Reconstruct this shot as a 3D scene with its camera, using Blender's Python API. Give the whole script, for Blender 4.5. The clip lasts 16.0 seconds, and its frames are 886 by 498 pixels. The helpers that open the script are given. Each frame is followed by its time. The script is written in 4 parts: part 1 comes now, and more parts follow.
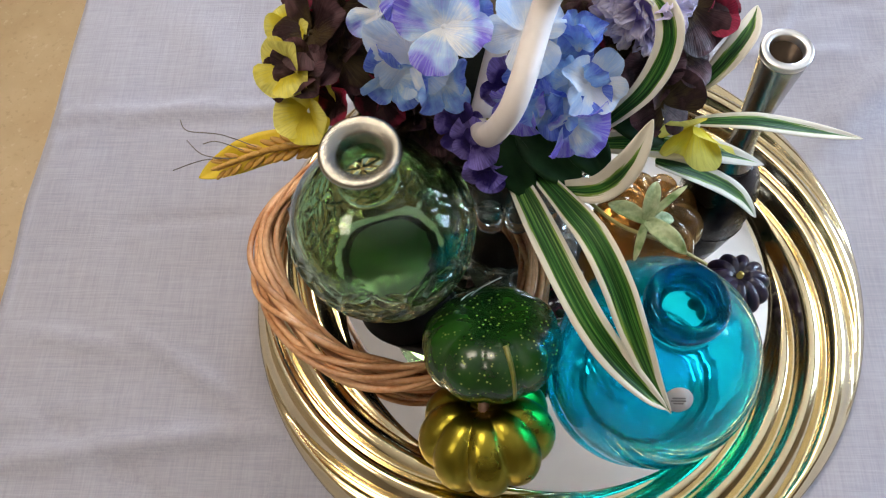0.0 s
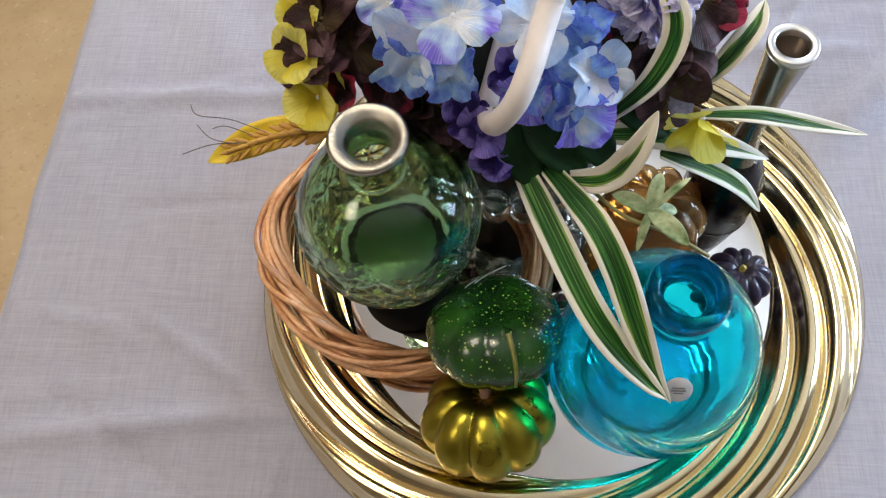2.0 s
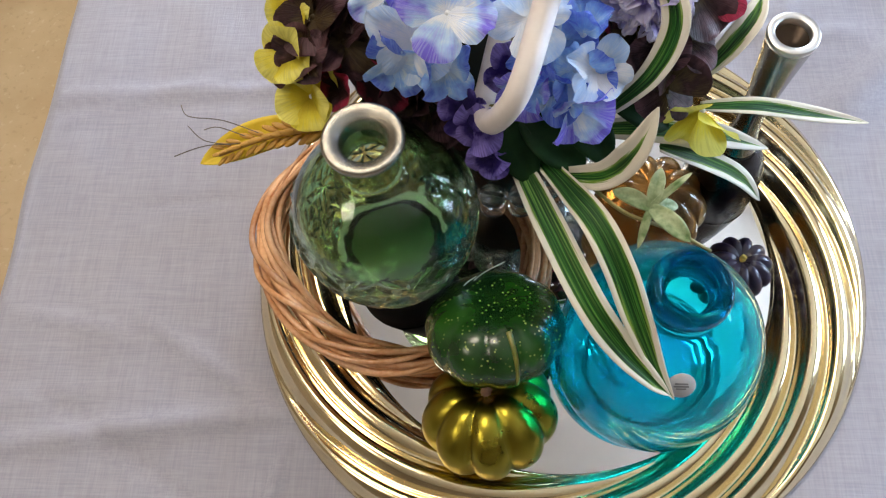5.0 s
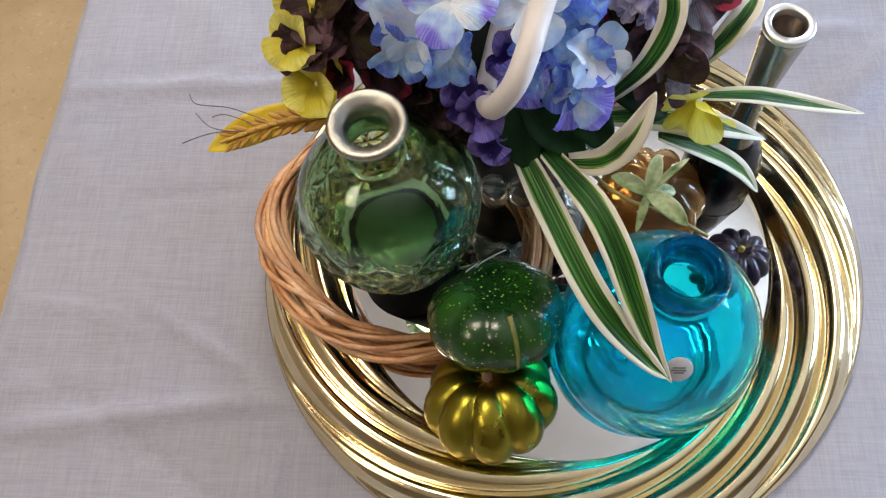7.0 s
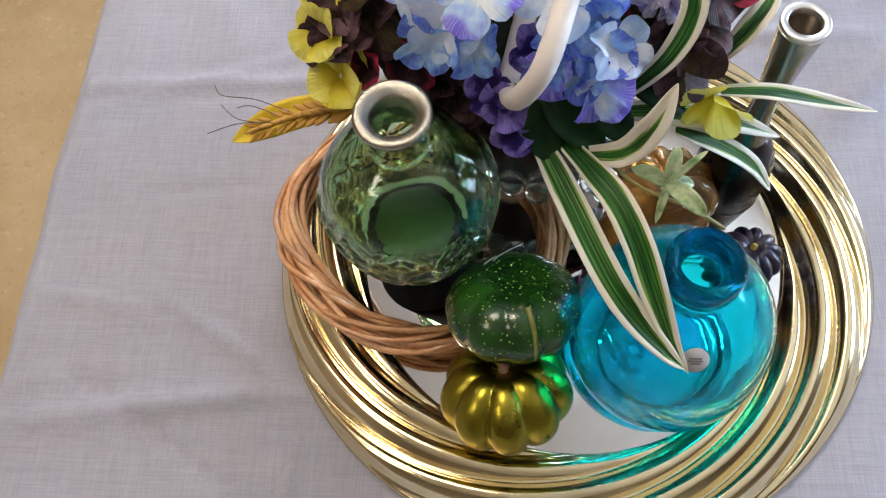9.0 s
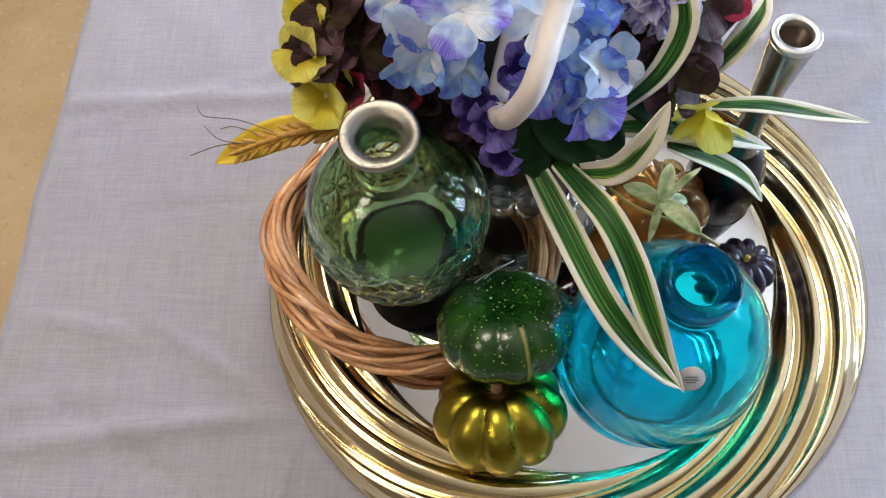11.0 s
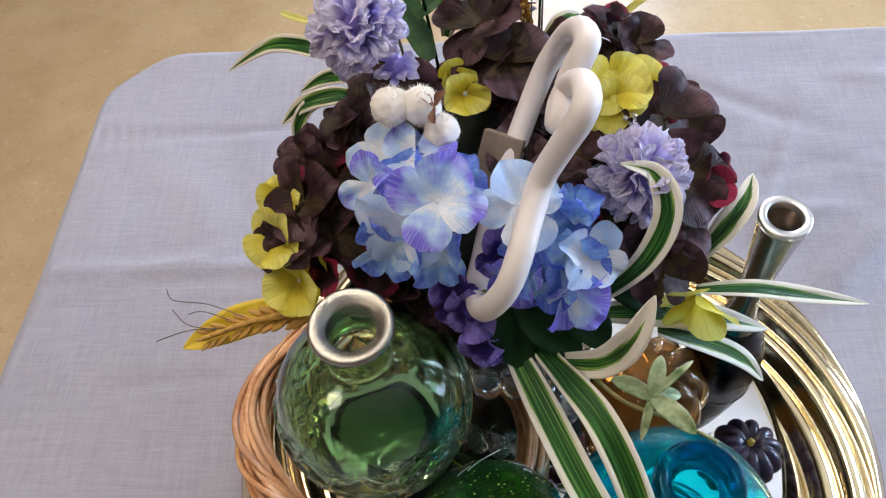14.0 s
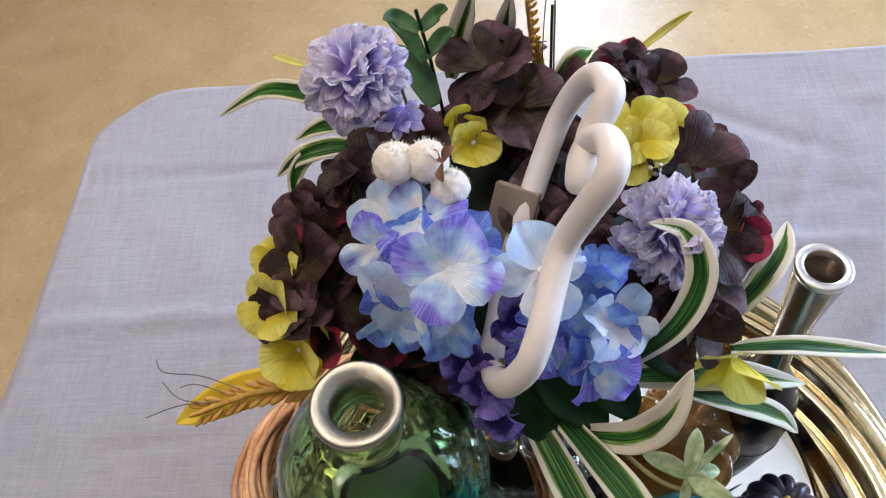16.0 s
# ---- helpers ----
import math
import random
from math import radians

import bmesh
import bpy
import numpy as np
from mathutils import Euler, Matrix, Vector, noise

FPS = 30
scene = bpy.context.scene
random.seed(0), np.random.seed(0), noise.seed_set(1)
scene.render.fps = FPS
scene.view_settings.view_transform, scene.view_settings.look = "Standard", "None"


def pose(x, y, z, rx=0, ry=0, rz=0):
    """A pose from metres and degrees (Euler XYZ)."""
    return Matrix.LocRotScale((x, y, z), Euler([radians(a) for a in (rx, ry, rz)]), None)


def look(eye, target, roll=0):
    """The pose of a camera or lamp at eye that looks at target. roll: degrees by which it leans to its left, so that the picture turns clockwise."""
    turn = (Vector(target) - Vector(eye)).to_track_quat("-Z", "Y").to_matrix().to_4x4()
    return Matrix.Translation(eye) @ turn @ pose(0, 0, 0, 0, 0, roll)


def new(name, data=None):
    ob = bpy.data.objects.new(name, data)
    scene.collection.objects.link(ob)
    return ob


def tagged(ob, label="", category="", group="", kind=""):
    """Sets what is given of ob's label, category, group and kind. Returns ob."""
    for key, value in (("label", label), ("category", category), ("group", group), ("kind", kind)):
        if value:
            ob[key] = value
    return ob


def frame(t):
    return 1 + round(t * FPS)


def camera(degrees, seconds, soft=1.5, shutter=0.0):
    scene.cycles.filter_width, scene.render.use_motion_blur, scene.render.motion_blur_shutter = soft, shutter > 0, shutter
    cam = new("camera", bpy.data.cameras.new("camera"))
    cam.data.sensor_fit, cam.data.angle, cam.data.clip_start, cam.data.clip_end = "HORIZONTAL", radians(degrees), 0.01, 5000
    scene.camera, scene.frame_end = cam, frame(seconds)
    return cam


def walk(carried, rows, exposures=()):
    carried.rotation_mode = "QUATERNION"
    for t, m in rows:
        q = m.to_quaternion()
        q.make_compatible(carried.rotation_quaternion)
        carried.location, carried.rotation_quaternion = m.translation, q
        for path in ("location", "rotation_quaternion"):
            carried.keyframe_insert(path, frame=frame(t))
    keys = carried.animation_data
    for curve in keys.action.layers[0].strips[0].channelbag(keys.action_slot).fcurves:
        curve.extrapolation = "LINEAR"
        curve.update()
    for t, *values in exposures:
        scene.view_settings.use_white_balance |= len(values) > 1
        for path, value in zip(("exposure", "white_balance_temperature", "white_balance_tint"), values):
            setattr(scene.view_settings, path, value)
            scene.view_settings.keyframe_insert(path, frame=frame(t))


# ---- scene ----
cam = camera(57.35, 16.0, soft=1.2)
# seconds, place of the eye, yaw, pitch, roll about the view axis
PATH = [
    (0.0, -0.0735, -0.2119, 0.5233, -0.58, -64.62, -8.77),
    (0.5, -0.0741, -0.2116, 0.5235, -0.25, -64.96, -8.67),
    (1.0, -0.0728, -0.2149, 0.5240, 0.05, -65.04, -8.56),
    (1.5, -0.0727, -0.2159, 0.5230, 0.22, -65.11, -8.60),
    (2.0, -0.0737, -0.2160, 0.5266, 0.50, -65.14, -8.71),
    (2.5, -0.0752, -0.2136, 0.5258, 0.31, -65.34, -8.59),
    (3.0, -0.0756, -0.2110, 0.5243, 0.56, -65.70, -8.87),
    (3.5, -0.0757, -0.2057, 0.5227, 0.41, -65.86, -8.91),
    (6.0, -0.0729, -0.2052, 0.5274, 0.17, -66.72, -9.84),
    (6.5, -0.0728, -0.2134, 0.5278, 0.23, -66.11, -9.83),
    (7.0, -0.0752, -0.2188, 0.5280, 0.52, -65.95, -9.63),
    (7.5, -0.0788, -0.2204, 0.5282, 0.37, -65.92, -8.84),
    (8.0, -0.0792, -0.2273, 0.5295, 0.70, -65.57, -9.20),
    (8.5, -0.0839, -0.2302, 0.5291, 0.27, -65.38, -8.68),
    (9.0, -0.0884, -0.2302, 0.5301, 0.00, -65.13, -8.59),
    (11.5, -0.0860, -0.2160, 0.5269, -2.03, -65.17, -7.81),
    (12.0, -0.0836, -0.2168, 0.5289, -2.09, -64.86, -7.86),
    (12.5, -0.0825, -0.2166, 0.5312, -3.74, -59.35, -6.63),
    (13.0, -0.0776, -0.2139, 0.5308, -3.96, -55.34, -6.47),
    (13.5, -0.0739, -0.2036, 0.5280, -3.99, -55.27, -6.41),
    (14.0, -0.0698, -0.1875, 0.5190, -3.72, -55.40, -6.33),
    (14.5, -0.0700, -0.1701, 0.5112, -3.93, -55.75, -6.19),
    (15.0, -0.0684, -0.1549, 0.5067, -3.20, -55.49, -7.23),
    (15.5, -0.0651, -0.1524, 0.5084, -2.48, -55.99, -8.58),
    (16.0, -0.0686, -0.1501, 0.5071, -3.73, -54.61, -7.75),
]
walk(cam, [(t, pose(x, y, z, 0, 0, yaw) @ pose(0, 0, 0, 90 + pitch) @ pose(0, 0, 0, 0, 0, roll)) for t, x, y, z, yaw, pitch, roll in PATH],
     exposures=((0.0, -0.11, 6720, 9), (12.0, -0.11, 6720, 9), (13.0, -0.20, 6490, 12), (16.0, -0.22, 6490, 12)))

# ---- world and light ----
world = bpy.data.worlds.new("world")
scene.world = world
world.use_nodes = True
wn = world.node_tree
sky = wn.nodes.new("ShaderNodeTexSky")
sky.sky_type, sky.sun_disc = "NISHITA", False
sky.sun_elevation, sky.sun_rotation = radians(35), radians(60)
wn.nodes["Background"].inputs[1].default_value = 0.12
wn.links.new(sky.outputs[0], wn.nodes["Background"].inputs[0])
scene.view_settings.exposure = 0.0


def area(name, m, sx, sy, watts, colour):
    lamp = bpy.data.lights.new(name, "AREA")
    lamp.shape, lamp.size, lamp.size_y, lamp.energy, lamp.color = "RECTANGLE", sx, sy, watts, colour
    ob = new(name, lamp)
    ob.matrix_world = m
    return ob


WINDOW_X, WINDOW_Z = 0.86, 0.62
area("window_daylight", look((WINDOW_X, 2.66, WINDOW_Z), (WINDOW_X - 0.2, 0.0, 0.0)), 0.56, 1.3, 48, (0.60, 0.76, 1.0))
area("window_daylight", look((2.66, 0.25, 0.55), (0.0, 0.0, 0.0)), 1.4, 1.2, 94, (0.54, 0.72, 1.0))
LAMPS = ((-0.45, 0.40), (-1.55, -0.55), (0.35, 1.45))
for (lx, ly), watts in zip(LAMPS, (10.2, 6.0, 10.4)):
    area("ceiling_lamp_light", pose(lx, ly, 1.77), 0.52, 0.52, watts, (1.0, 0.88, 0.74))

# ---- materials ----


def nodes_of(name):
    mat = bpy.data.materials.new(name)
    mat.use_nodes = True
    nt = mat.node_tree
    return mat, nt, nt.nodes["Principled BSDF"]


def mixc(nt, fac, a, b, mode="MIX"):
    n = nt.nodes.new("ShaderNodeMix")
    n.data_type, n.blend_type = "RGBA", mode
    for sock, v in ((n.inputs[0], fac), (n.inputs[6], a), (n.inputs[7], b)):
        if isinstance(v, (tuple, list)):
            sock.default_value = (*v, 1)
        elif isinstance(v, (int, float)):
            sock.default_value = v
        else:
            nt.links.new(v, sock)
    return n.outputs[2]


def noise_tex(nt, scale, detail=4, rough=0.55, coord="Object", stretch=None):
    tc = nt.nodes.new("ShaderNodeTexCoord")
    n = nt.nodes.new("ShaderNodeTexNoise")
    n.inputs["Scale"].default_value, n.inputs["Detail"].default_value, n.inputs["Roughness"].default_value = scale, detail, rough
    src = tc.outputs[coord]
    if stretch:
        mp = nt.nodes.new("ShaderNodeMapping")
        mp.inputs["Scale"].default_value = stretch
        nt.links.new(src, mp.inputs[0])
        src = mp.outputs[0]
    nt.links.new(src, n.inputs["Vector"])
    return n.outputs["Fac"]


def ramp(nt, src, *stops):
    n = nt.nodes.new("ShaderNodeValToRGB")
    while len(n.color_ramp.elements) < len(stops):
        n.color_ramp.elements.new(0.5)
    for e, (p, c) in zip(n.color_ramp.elements, stops):
        e.position, e.color = p, (*c, 1) if len(c) == 3 else c
    nt.links.new(src, n.inputs[0])
    return n.outputs[0]


def math2(nt, op, a, b=0.0):
    n = nt.nodes.new("ShaderNodeMath")
    n.operation = op
    for sock, v in ((n.inputs[0], a), (n.inputs[1], b)):
        if isinstance(v, (int, float)):
            sock.default_value = v
        else:
            nt.links.new(v, sock)
    return n.outputs[0]


def bump(nt, bsdf, height, strength, dist):
    n = nt.nodes.new("ShaderNodeBump")
    n.inputs["Strength"].default_value, n.inputs["Distance"].default_value = strength, dist
    nt.links.new(height, n.inputs["Height"])
    nt.links.new(n.outputs[0], bsdf.inputs["Normal"])


def set_in(bsdf, **kw):
    for k, v in kw.items():
        bsdf.inputs[k.replace("_", " ")].default_value = (*v, 1) if isinstance(v, tuple) else v


def two_tone(name, a, b, scale, rough, metal=0.0, detail=4, bumps=(0.0, 0.001), lo=0.35, hi=0.65, fine=None):
    mat, nt, bs = nodes_of(name)
    set_in(bs, Roughness=rough, Metallic=metal)
    f = noise_tex(nt, scale, detail)
    col = ramp(nt, f, (lo, a), (hi, b))
    if fine:
        col = mixc(nt, 0.35, col, ramp(nt, noise_tex(nt, fine, 2), (0.3, a), (0.7, b)))
    nt.links.new(col, bs.inputs["Base Color"])
    if bumps[0]:
        bump(nt, bs, noise_tex(nt, fine or scale * 4, 4), *bumps)
    return mat


M = {}
M["wall"] = two_tone("beige_wall_paint", (0.24, 0.19, 0.14), (0.29, 0.23, 0.17), 3, 0.8, fine=90, bumps=(0.1, 0.001))
M["ceiling"] = two_tone("off_white_ceiling", (0.76, 0.71, 0.64), (0.82, 0.77, 0.70), 5, 0.9, fine=120, bumps=(0.15, 0.001))
M["frame"] = two_tone("white_window_paint", (0.74, 0.73, 0.70), (0.80, 0.79, 0.77), 8, 0.4)
M["wood"] = two_tone("table_wood", (0.22, 0.13, 0.07), (0.32, 0.20, 0.11), 12, 0.5, fine=80)


def floor_material():
    mat, nt, bs = nodes_of("tan_speckled_vinyl")
    set_in(bs, Roughness=0.33)
    base = ramp(nt, noise_tex(nt, 9, 6), (0.3, (0.46, 0.31, 0.155)), (0.7, (0.56, 0.395, 0.215)))
    spk = ramp(nt, noise_tex(nt, 85, 3, 0.6), (0.58, (0, 0, 0)), (0.68, (1, 1, 1)))
    col = mixc(nt, math2(nt, "MULTIPLY", spk, 0.55), base, (0.40, 0.27, 0.13))
    spk2 = ramp(nt, noise_tex(nt, 60, 2, 0.6), (0.62, (0, 0, 0)), (0.70, (1, 1, 1)))
    col = mixc(nt, math2(nt, "MULTIPLY", spk2, 0.4), col, (0.66, 0.52, 0.32))
    nt.links.new(col, bs.inputs["Base Color"])
    bump(nt, bs, noise_tex(nt, 30, 3), 0.08, 0.002)
    return mat


M["floor"] = floor_material()


def cloth_material():
    mat, nt, bs = nodes_of("blue_grey_linen")
    set_in(bs, Roughness=0.78)
    bs.inputs["Sheen Weight"].default_value = 0.25
    tc = nt.nodes.new("ShaderNodeTexCoord")
    fac = []
    for sc in ((1, 0.05, 1), (0.05, 1, 1)):
        fac.append(noise_tex(nt, 900, 2, 0.5, "Object", sc))
    slub = math2(nt, "ADD", noise_tex(nt, 260, 3, 0.6, "Object", (1, 0.04, 1)), noise_tex(nt, 260, 3, 0.6, "Object", (0.04, 1, 1)))
    weave = math2(nt, "ADD", math2(nt, "ADD", fac[0], fac[1]), math2(nt, "MULTIPLY", slub, 0.5))
    col = ramp(nt, math2(nt, "DIVIDE", weave, 3.0), (0.38, (0.316, 0.308, 0.360)), (0.62, (0.402, 0.392, 0.446)))
    big = ramp(nt, noise_tex(nt, 6, 3), (0.3, (0.90, 0.90, 0.92)), (0.7, (1.0, 1.0, 1.0)))
    nt.links.new(mixc(nt, 1.0, col, big, "MULTIPLY"), bs.inputs["Base Color"])
    bump(nt, bs, weave, 0.22, 0.0005)
    return mat


M["cloth"] = cloth_material()


def metal(name, colour, rough, scale=20, dent=0.02):
    mat, nt, bs = nodes_of(name)
    set_in(bs, Metallic=1.0)
    f = noise_tex(nt, scale, 4)
    dark = tuple(c * 0.86 for c in colour)
    nt.links.new(ramp(nt, f, (0.3, dark), (0.7, colour)), bs.inputs["Base Color"])
    r = nt.nodes.new("ShaderNodeMapRange")
    r.inputs["To Min"].default_value, r.inputs["To Max"].default_value = rough * 0.7, rough * 1.5
    nt.links.new(f, r.inputs["Value"])
    nt.links.new(r.outputs[0], bs.inputs["Roughness"])
    if dent:
        bump(nt, bs, noise_tex(nt, 7, 2), dent, 0.004)
    return mat


M["brass"] = metal("polished_pale_brass", (0.88, 0.73, 0.45), 0.12, 14, 0.10)
M["mirror"] = metal("mirror_plate", (0.87, 0.85, 0.83), 0.03, 10, 0.02)
M["pewter"] = metal("brushed_silver_collar", (0.47, 0.44, 0.38), 0.22, 1500, 0.0)
_nt = M["pewter"].node_tree
bump(_nt, _nt.nodes["Principled BSDF"], noise_tex(_nt, 2600, 2), 0.40, 0.0004)
M["chrome"] = metal("smoked_chrome", (0.40, 0.385, 0.36), 0.20, 30, 0.03)
M["gunmetal"] = metal("dark_gunmetal", (0.060, 0.055, 0.055), 0.24, 40, 0.02)
M["socket"] = metal("dark_socket_lining", (0.11, 0.080, 0.060), 0.32, 60, 0.0)
M["chrome_lip"] = metal("satin_silver_lip", (0.80, 0.78, 0.76), 0.34, 25, 0.0)
# pale, since the light on the bottle's base is put into this colour
M["pad"] = two_tone("pale_grey_green_disc", (0.55, 0.64, 0.52), (0.62, 0.70, 0.58), 60, 0.9)
M["black"] = two_tone("black_matte", (0.004, 0.004, 0.005), (0.008, 0.008, 0.010), 20, 0.85)
M["black"].node_tree.nodes["Principled BSDF"].inputs["Specular IOR Level"].default_value = 0.15


def glass_material(name, tint, deep, rough=0.02, body=0.2, bumpy=0.0, ior=1.45, cloud=0.45):
    """Tinted glass with a slightly cloudy body."""
    mat, nt, bs = nodes_of(name)
    set_in(bs, Roughness=rough, IOR=ior)
    bs.inputs["Transmission Weight"].default_value = 1.0
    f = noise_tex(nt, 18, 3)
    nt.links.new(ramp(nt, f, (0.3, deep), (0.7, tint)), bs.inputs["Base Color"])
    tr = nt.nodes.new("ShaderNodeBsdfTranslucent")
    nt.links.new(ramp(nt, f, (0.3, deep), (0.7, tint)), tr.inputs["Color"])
    clear = nt.nodes.new("ShaderNodeBsdfTransparent")
    clear.inputs[0].default_value = (*tint, 1)
    m1, m2 = nt.nodes.new("ShaderNodeMixShader"), nt.nodes.new("ShaderNodeMixShader")
    m1.inputs[0].default_value = cloud
    nt.links.new(clear.outputs[0], m1.inputs[1])
    nt.links.new(tr.outputs[0], m1.inputs[2])
    m2.inputs[0].default_value = body
    nt.links.new(bs.outputs[0], m2.inputs[1])
    nt.links.new(m1.outputs[0], m2.inputs[2])
    nt.links.new(m2.outputs[0], nt.nodes["Material Output"].inputs[0])
    if bumpy:
        bump(nt, bs, noise_tex(nt, 45, 3), bumpy, 0.002)
    return mat


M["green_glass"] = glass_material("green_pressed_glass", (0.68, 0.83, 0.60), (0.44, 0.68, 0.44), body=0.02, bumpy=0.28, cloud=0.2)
# tint patches and slight translucence stand in for light focused in the vase
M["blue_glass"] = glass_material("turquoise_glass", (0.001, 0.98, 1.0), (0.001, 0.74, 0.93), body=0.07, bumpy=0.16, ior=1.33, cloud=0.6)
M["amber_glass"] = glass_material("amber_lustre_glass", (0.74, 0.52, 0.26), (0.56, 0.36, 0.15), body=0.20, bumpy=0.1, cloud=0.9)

M["blue_glass"].node_tree.nodes["Principled BSDF"].inputs["Specular IOR Level"].default_value = 0.3
M["blue_glass"].node_tree.nodes["Principled BSDF"].inputs["Specular Tint"].default_value = (0.22, 0.80, 1.0, 1)
# the vase neck's colour is darkened by height, for light lost in thick glass
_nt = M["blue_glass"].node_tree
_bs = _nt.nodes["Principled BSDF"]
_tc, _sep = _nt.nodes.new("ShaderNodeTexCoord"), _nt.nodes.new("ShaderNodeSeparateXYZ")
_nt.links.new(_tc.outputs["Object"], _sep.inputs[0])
_neck_shade = ramp(_nt, math2(_nt, "MULTIPLY", _sep.outputs[2], 5.0), (0.585, (1, 1, 1)), (0.630, (0.22, 0.20, 0.34)))
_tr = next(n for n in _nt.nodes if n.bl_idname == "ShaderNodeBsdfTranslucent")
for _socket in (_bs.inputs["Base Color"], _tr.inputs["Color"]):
    _nt.links.new(mixc(_nt, 1.0, _socket.links[0].from_socket, _neck_shade, "MULTIPLY"), _socket)
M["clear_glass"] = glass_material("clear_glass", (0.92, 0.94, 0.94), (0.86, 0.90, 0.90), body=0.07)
M["gold_paint"] = metal("olive_gold_paint", (0.33, 0.27, 0.03), 0.27, 60, 0.05)
M["purple_paint"] = two_tone("dark_plum_paint", (0.012, 0.008, 0.024), (0.032, 0.022, 0.060), 60, 0.30)
M["stem_yellow"] = two_tone("mustard_stem", (0.42, 0.30, 0.05), (0.60, 0.45, 0.10), 150, 0.6)
M["stem_brown"] = two_tone("pinkish_brown_stem", (0.25, 0.13, 0.09), (0.40, 0.24, 0.17), 150, 0.7)
M["wicker"] = two_tone("peeled_wicker", (0.56, 0.25, 0.10), (0.92, 0.58, 0.33), 30, 0.24, fine=300, bumps=(0.2, 0.0006))
_nt = M["wicker"].node_tree
_bs, _info = _nt.nodes["Principled BSDF"], _nt.nodes.new("ShaderNodeObjectInfo")
_tone = ramp(_nt, _info.outputs["Random"], (0.0, (0.68, 0.60, 0.55)), (0.5, (0.95, 0.92, 0.88)), (1.0, (1.0, 1.0, 1.0)))
_nt.links.new(mixc(_nt, 1.0, _bs.inputs["Base Color"].links[0].from_socket, _tone, "MULTIPLY"), _bs.inputs["Base Color"])
M["ceramic"] = two_tone("white_satin_ceramic", (0.74, 0.66, 0.62), (0.82, 0.75, 0.71), 25, 0.42, fine=200)
M["cotton"] = two_tone("cotton_wool", (0.78, 0.72, 0.64), (0.88, 0.83, 0.76), 120, 0.95, fine=400, bumps=(0.25, 0.0004))
M["husk"] = two_tone("brown_husk", (0.12, 0.05, 0.03), (0.24, 0.11, 0.06), 90, 0.7)
M["foam"] = two_tone("grey_brown_board", (0.20, 0.15, 0.105), (0.26, 0.20, 0.15), 40, 0.8, fine=300)
# near-black, so the added core of the bunch reads as shade
M["core_dark"] = two_tone("dark_green_core", (0.006, 0.010, 0.006), (0.014, 0.02, 0.012), 60, 0.9)
M["fill"] = two_tone("dark_brown_fill", (0.008, 0.005, 0.003), (0.045, 0.026, 0.012), 90, 0.5, fine=400, bumps=(0.5, 0.002))
M["straw"] = two_tone("golden_straw", (0.38, 0.17, 0.02), (0.64, 0.37, 0.07), 200, 0.45)
M["awn"] = two_tone("dark_awn", (0.10, 0.08, 0.07), (0.18, 0.15, 0.12), 100, 0.6)
M["thread"] = two_tone("grey_thread", (0.30, 0.30, 0.28), (0.45, 0.45, 0.42), 100, 0.5)
M["sticker"] = two_tone("grey_paper_label", (0.42, 0.42, 0.43), (0.50, 0.50, 0.51), 100, 0.7)
M["print"] = two_tone("faded_print", (0.16, 0.16, 0.17), (0.22, 0.22, 0.23), 100, 0.7)
M["twig"] = two_tone("green_brown_twig", (0.16, 0.15, 0.04), (0.26, 0.22, 0.07), 120, 0.6)
M["green"] = two_tone("deep_green_leaf", (0.004, 0.020, 0.006), (0.011, 0.042, 0.011), 60, 0.55)
M["green"].node_tree.nodes["Principled BSDF"].inputs["Specular IOR Level"].default_value = 0.12
M["mid_green"] = two_tone("mid_green_leaf", (0.016, 0.075, 0.018), (0.070, 0.170, 0.050), 70, 0.45, fine=260)
M["sprig"] = two_tone("pale_green_sprig", (0.07, 0.15, 0.03), (0.46, 0.52, 0.30), 110, 0.5)
M["pale_yellow"] = two_tone("pale_yellow_blade", (0.55, 0.50, 0.06), (0.70, 0.66, 0.20), 60, 0.5)
M["gold_leaf"] = two_tone("golden_yellow_leaf", (0.66, 0.46, 0.02), (0.84, 0.63, 0.05), 60, 0.42)


def gourd_material():
    mat, nt, bs = nodes_of("speckled_green_gourd")
    set_in(bs, Roughness=0.24)
    bs.inputs["Coat Weight"].default_value = 0.15
    base = ramp(nt, noise_tex(nt, 35, 4), (0.32, (0.003, 0.022, 0.004)), (0.70, (0.022, 0.095, 0.010)))
    tc = nt.nodes.new("ShaderNodeTexCoord")
    vor = nt.nodes.new("ShaderNodeTexVoronoi")
    vor.inputs["Scale"].default_value = 360
    nt.links.new(tc.outputs["Object"], vor.inputs["Vector"])
    dot = ramp(nt, vor.outputs["Distance"], (0.17, (1, 1, 1)), (0.27, (0, 0, 0)))
    some = ramp(nt, noise_tex(nt, 120, 2), (0.44, (0, 0, 0)), (0.58, (1, 1, 1)))
    nt.links.new(mixc(nt, math2(nt, "MULTIPLY", dot, some), base, (0.26, 0.36, 0.08)), bs.inputs["Base Color"])
    return mat


M["gourd"] = gourd_material()
M["gourd_stripe"] = two_tone("olive_gold_stripe", (0.10, 0.13, 0.012), (0.26, 0.24, 0.05), 160, 0.35, fine=600)


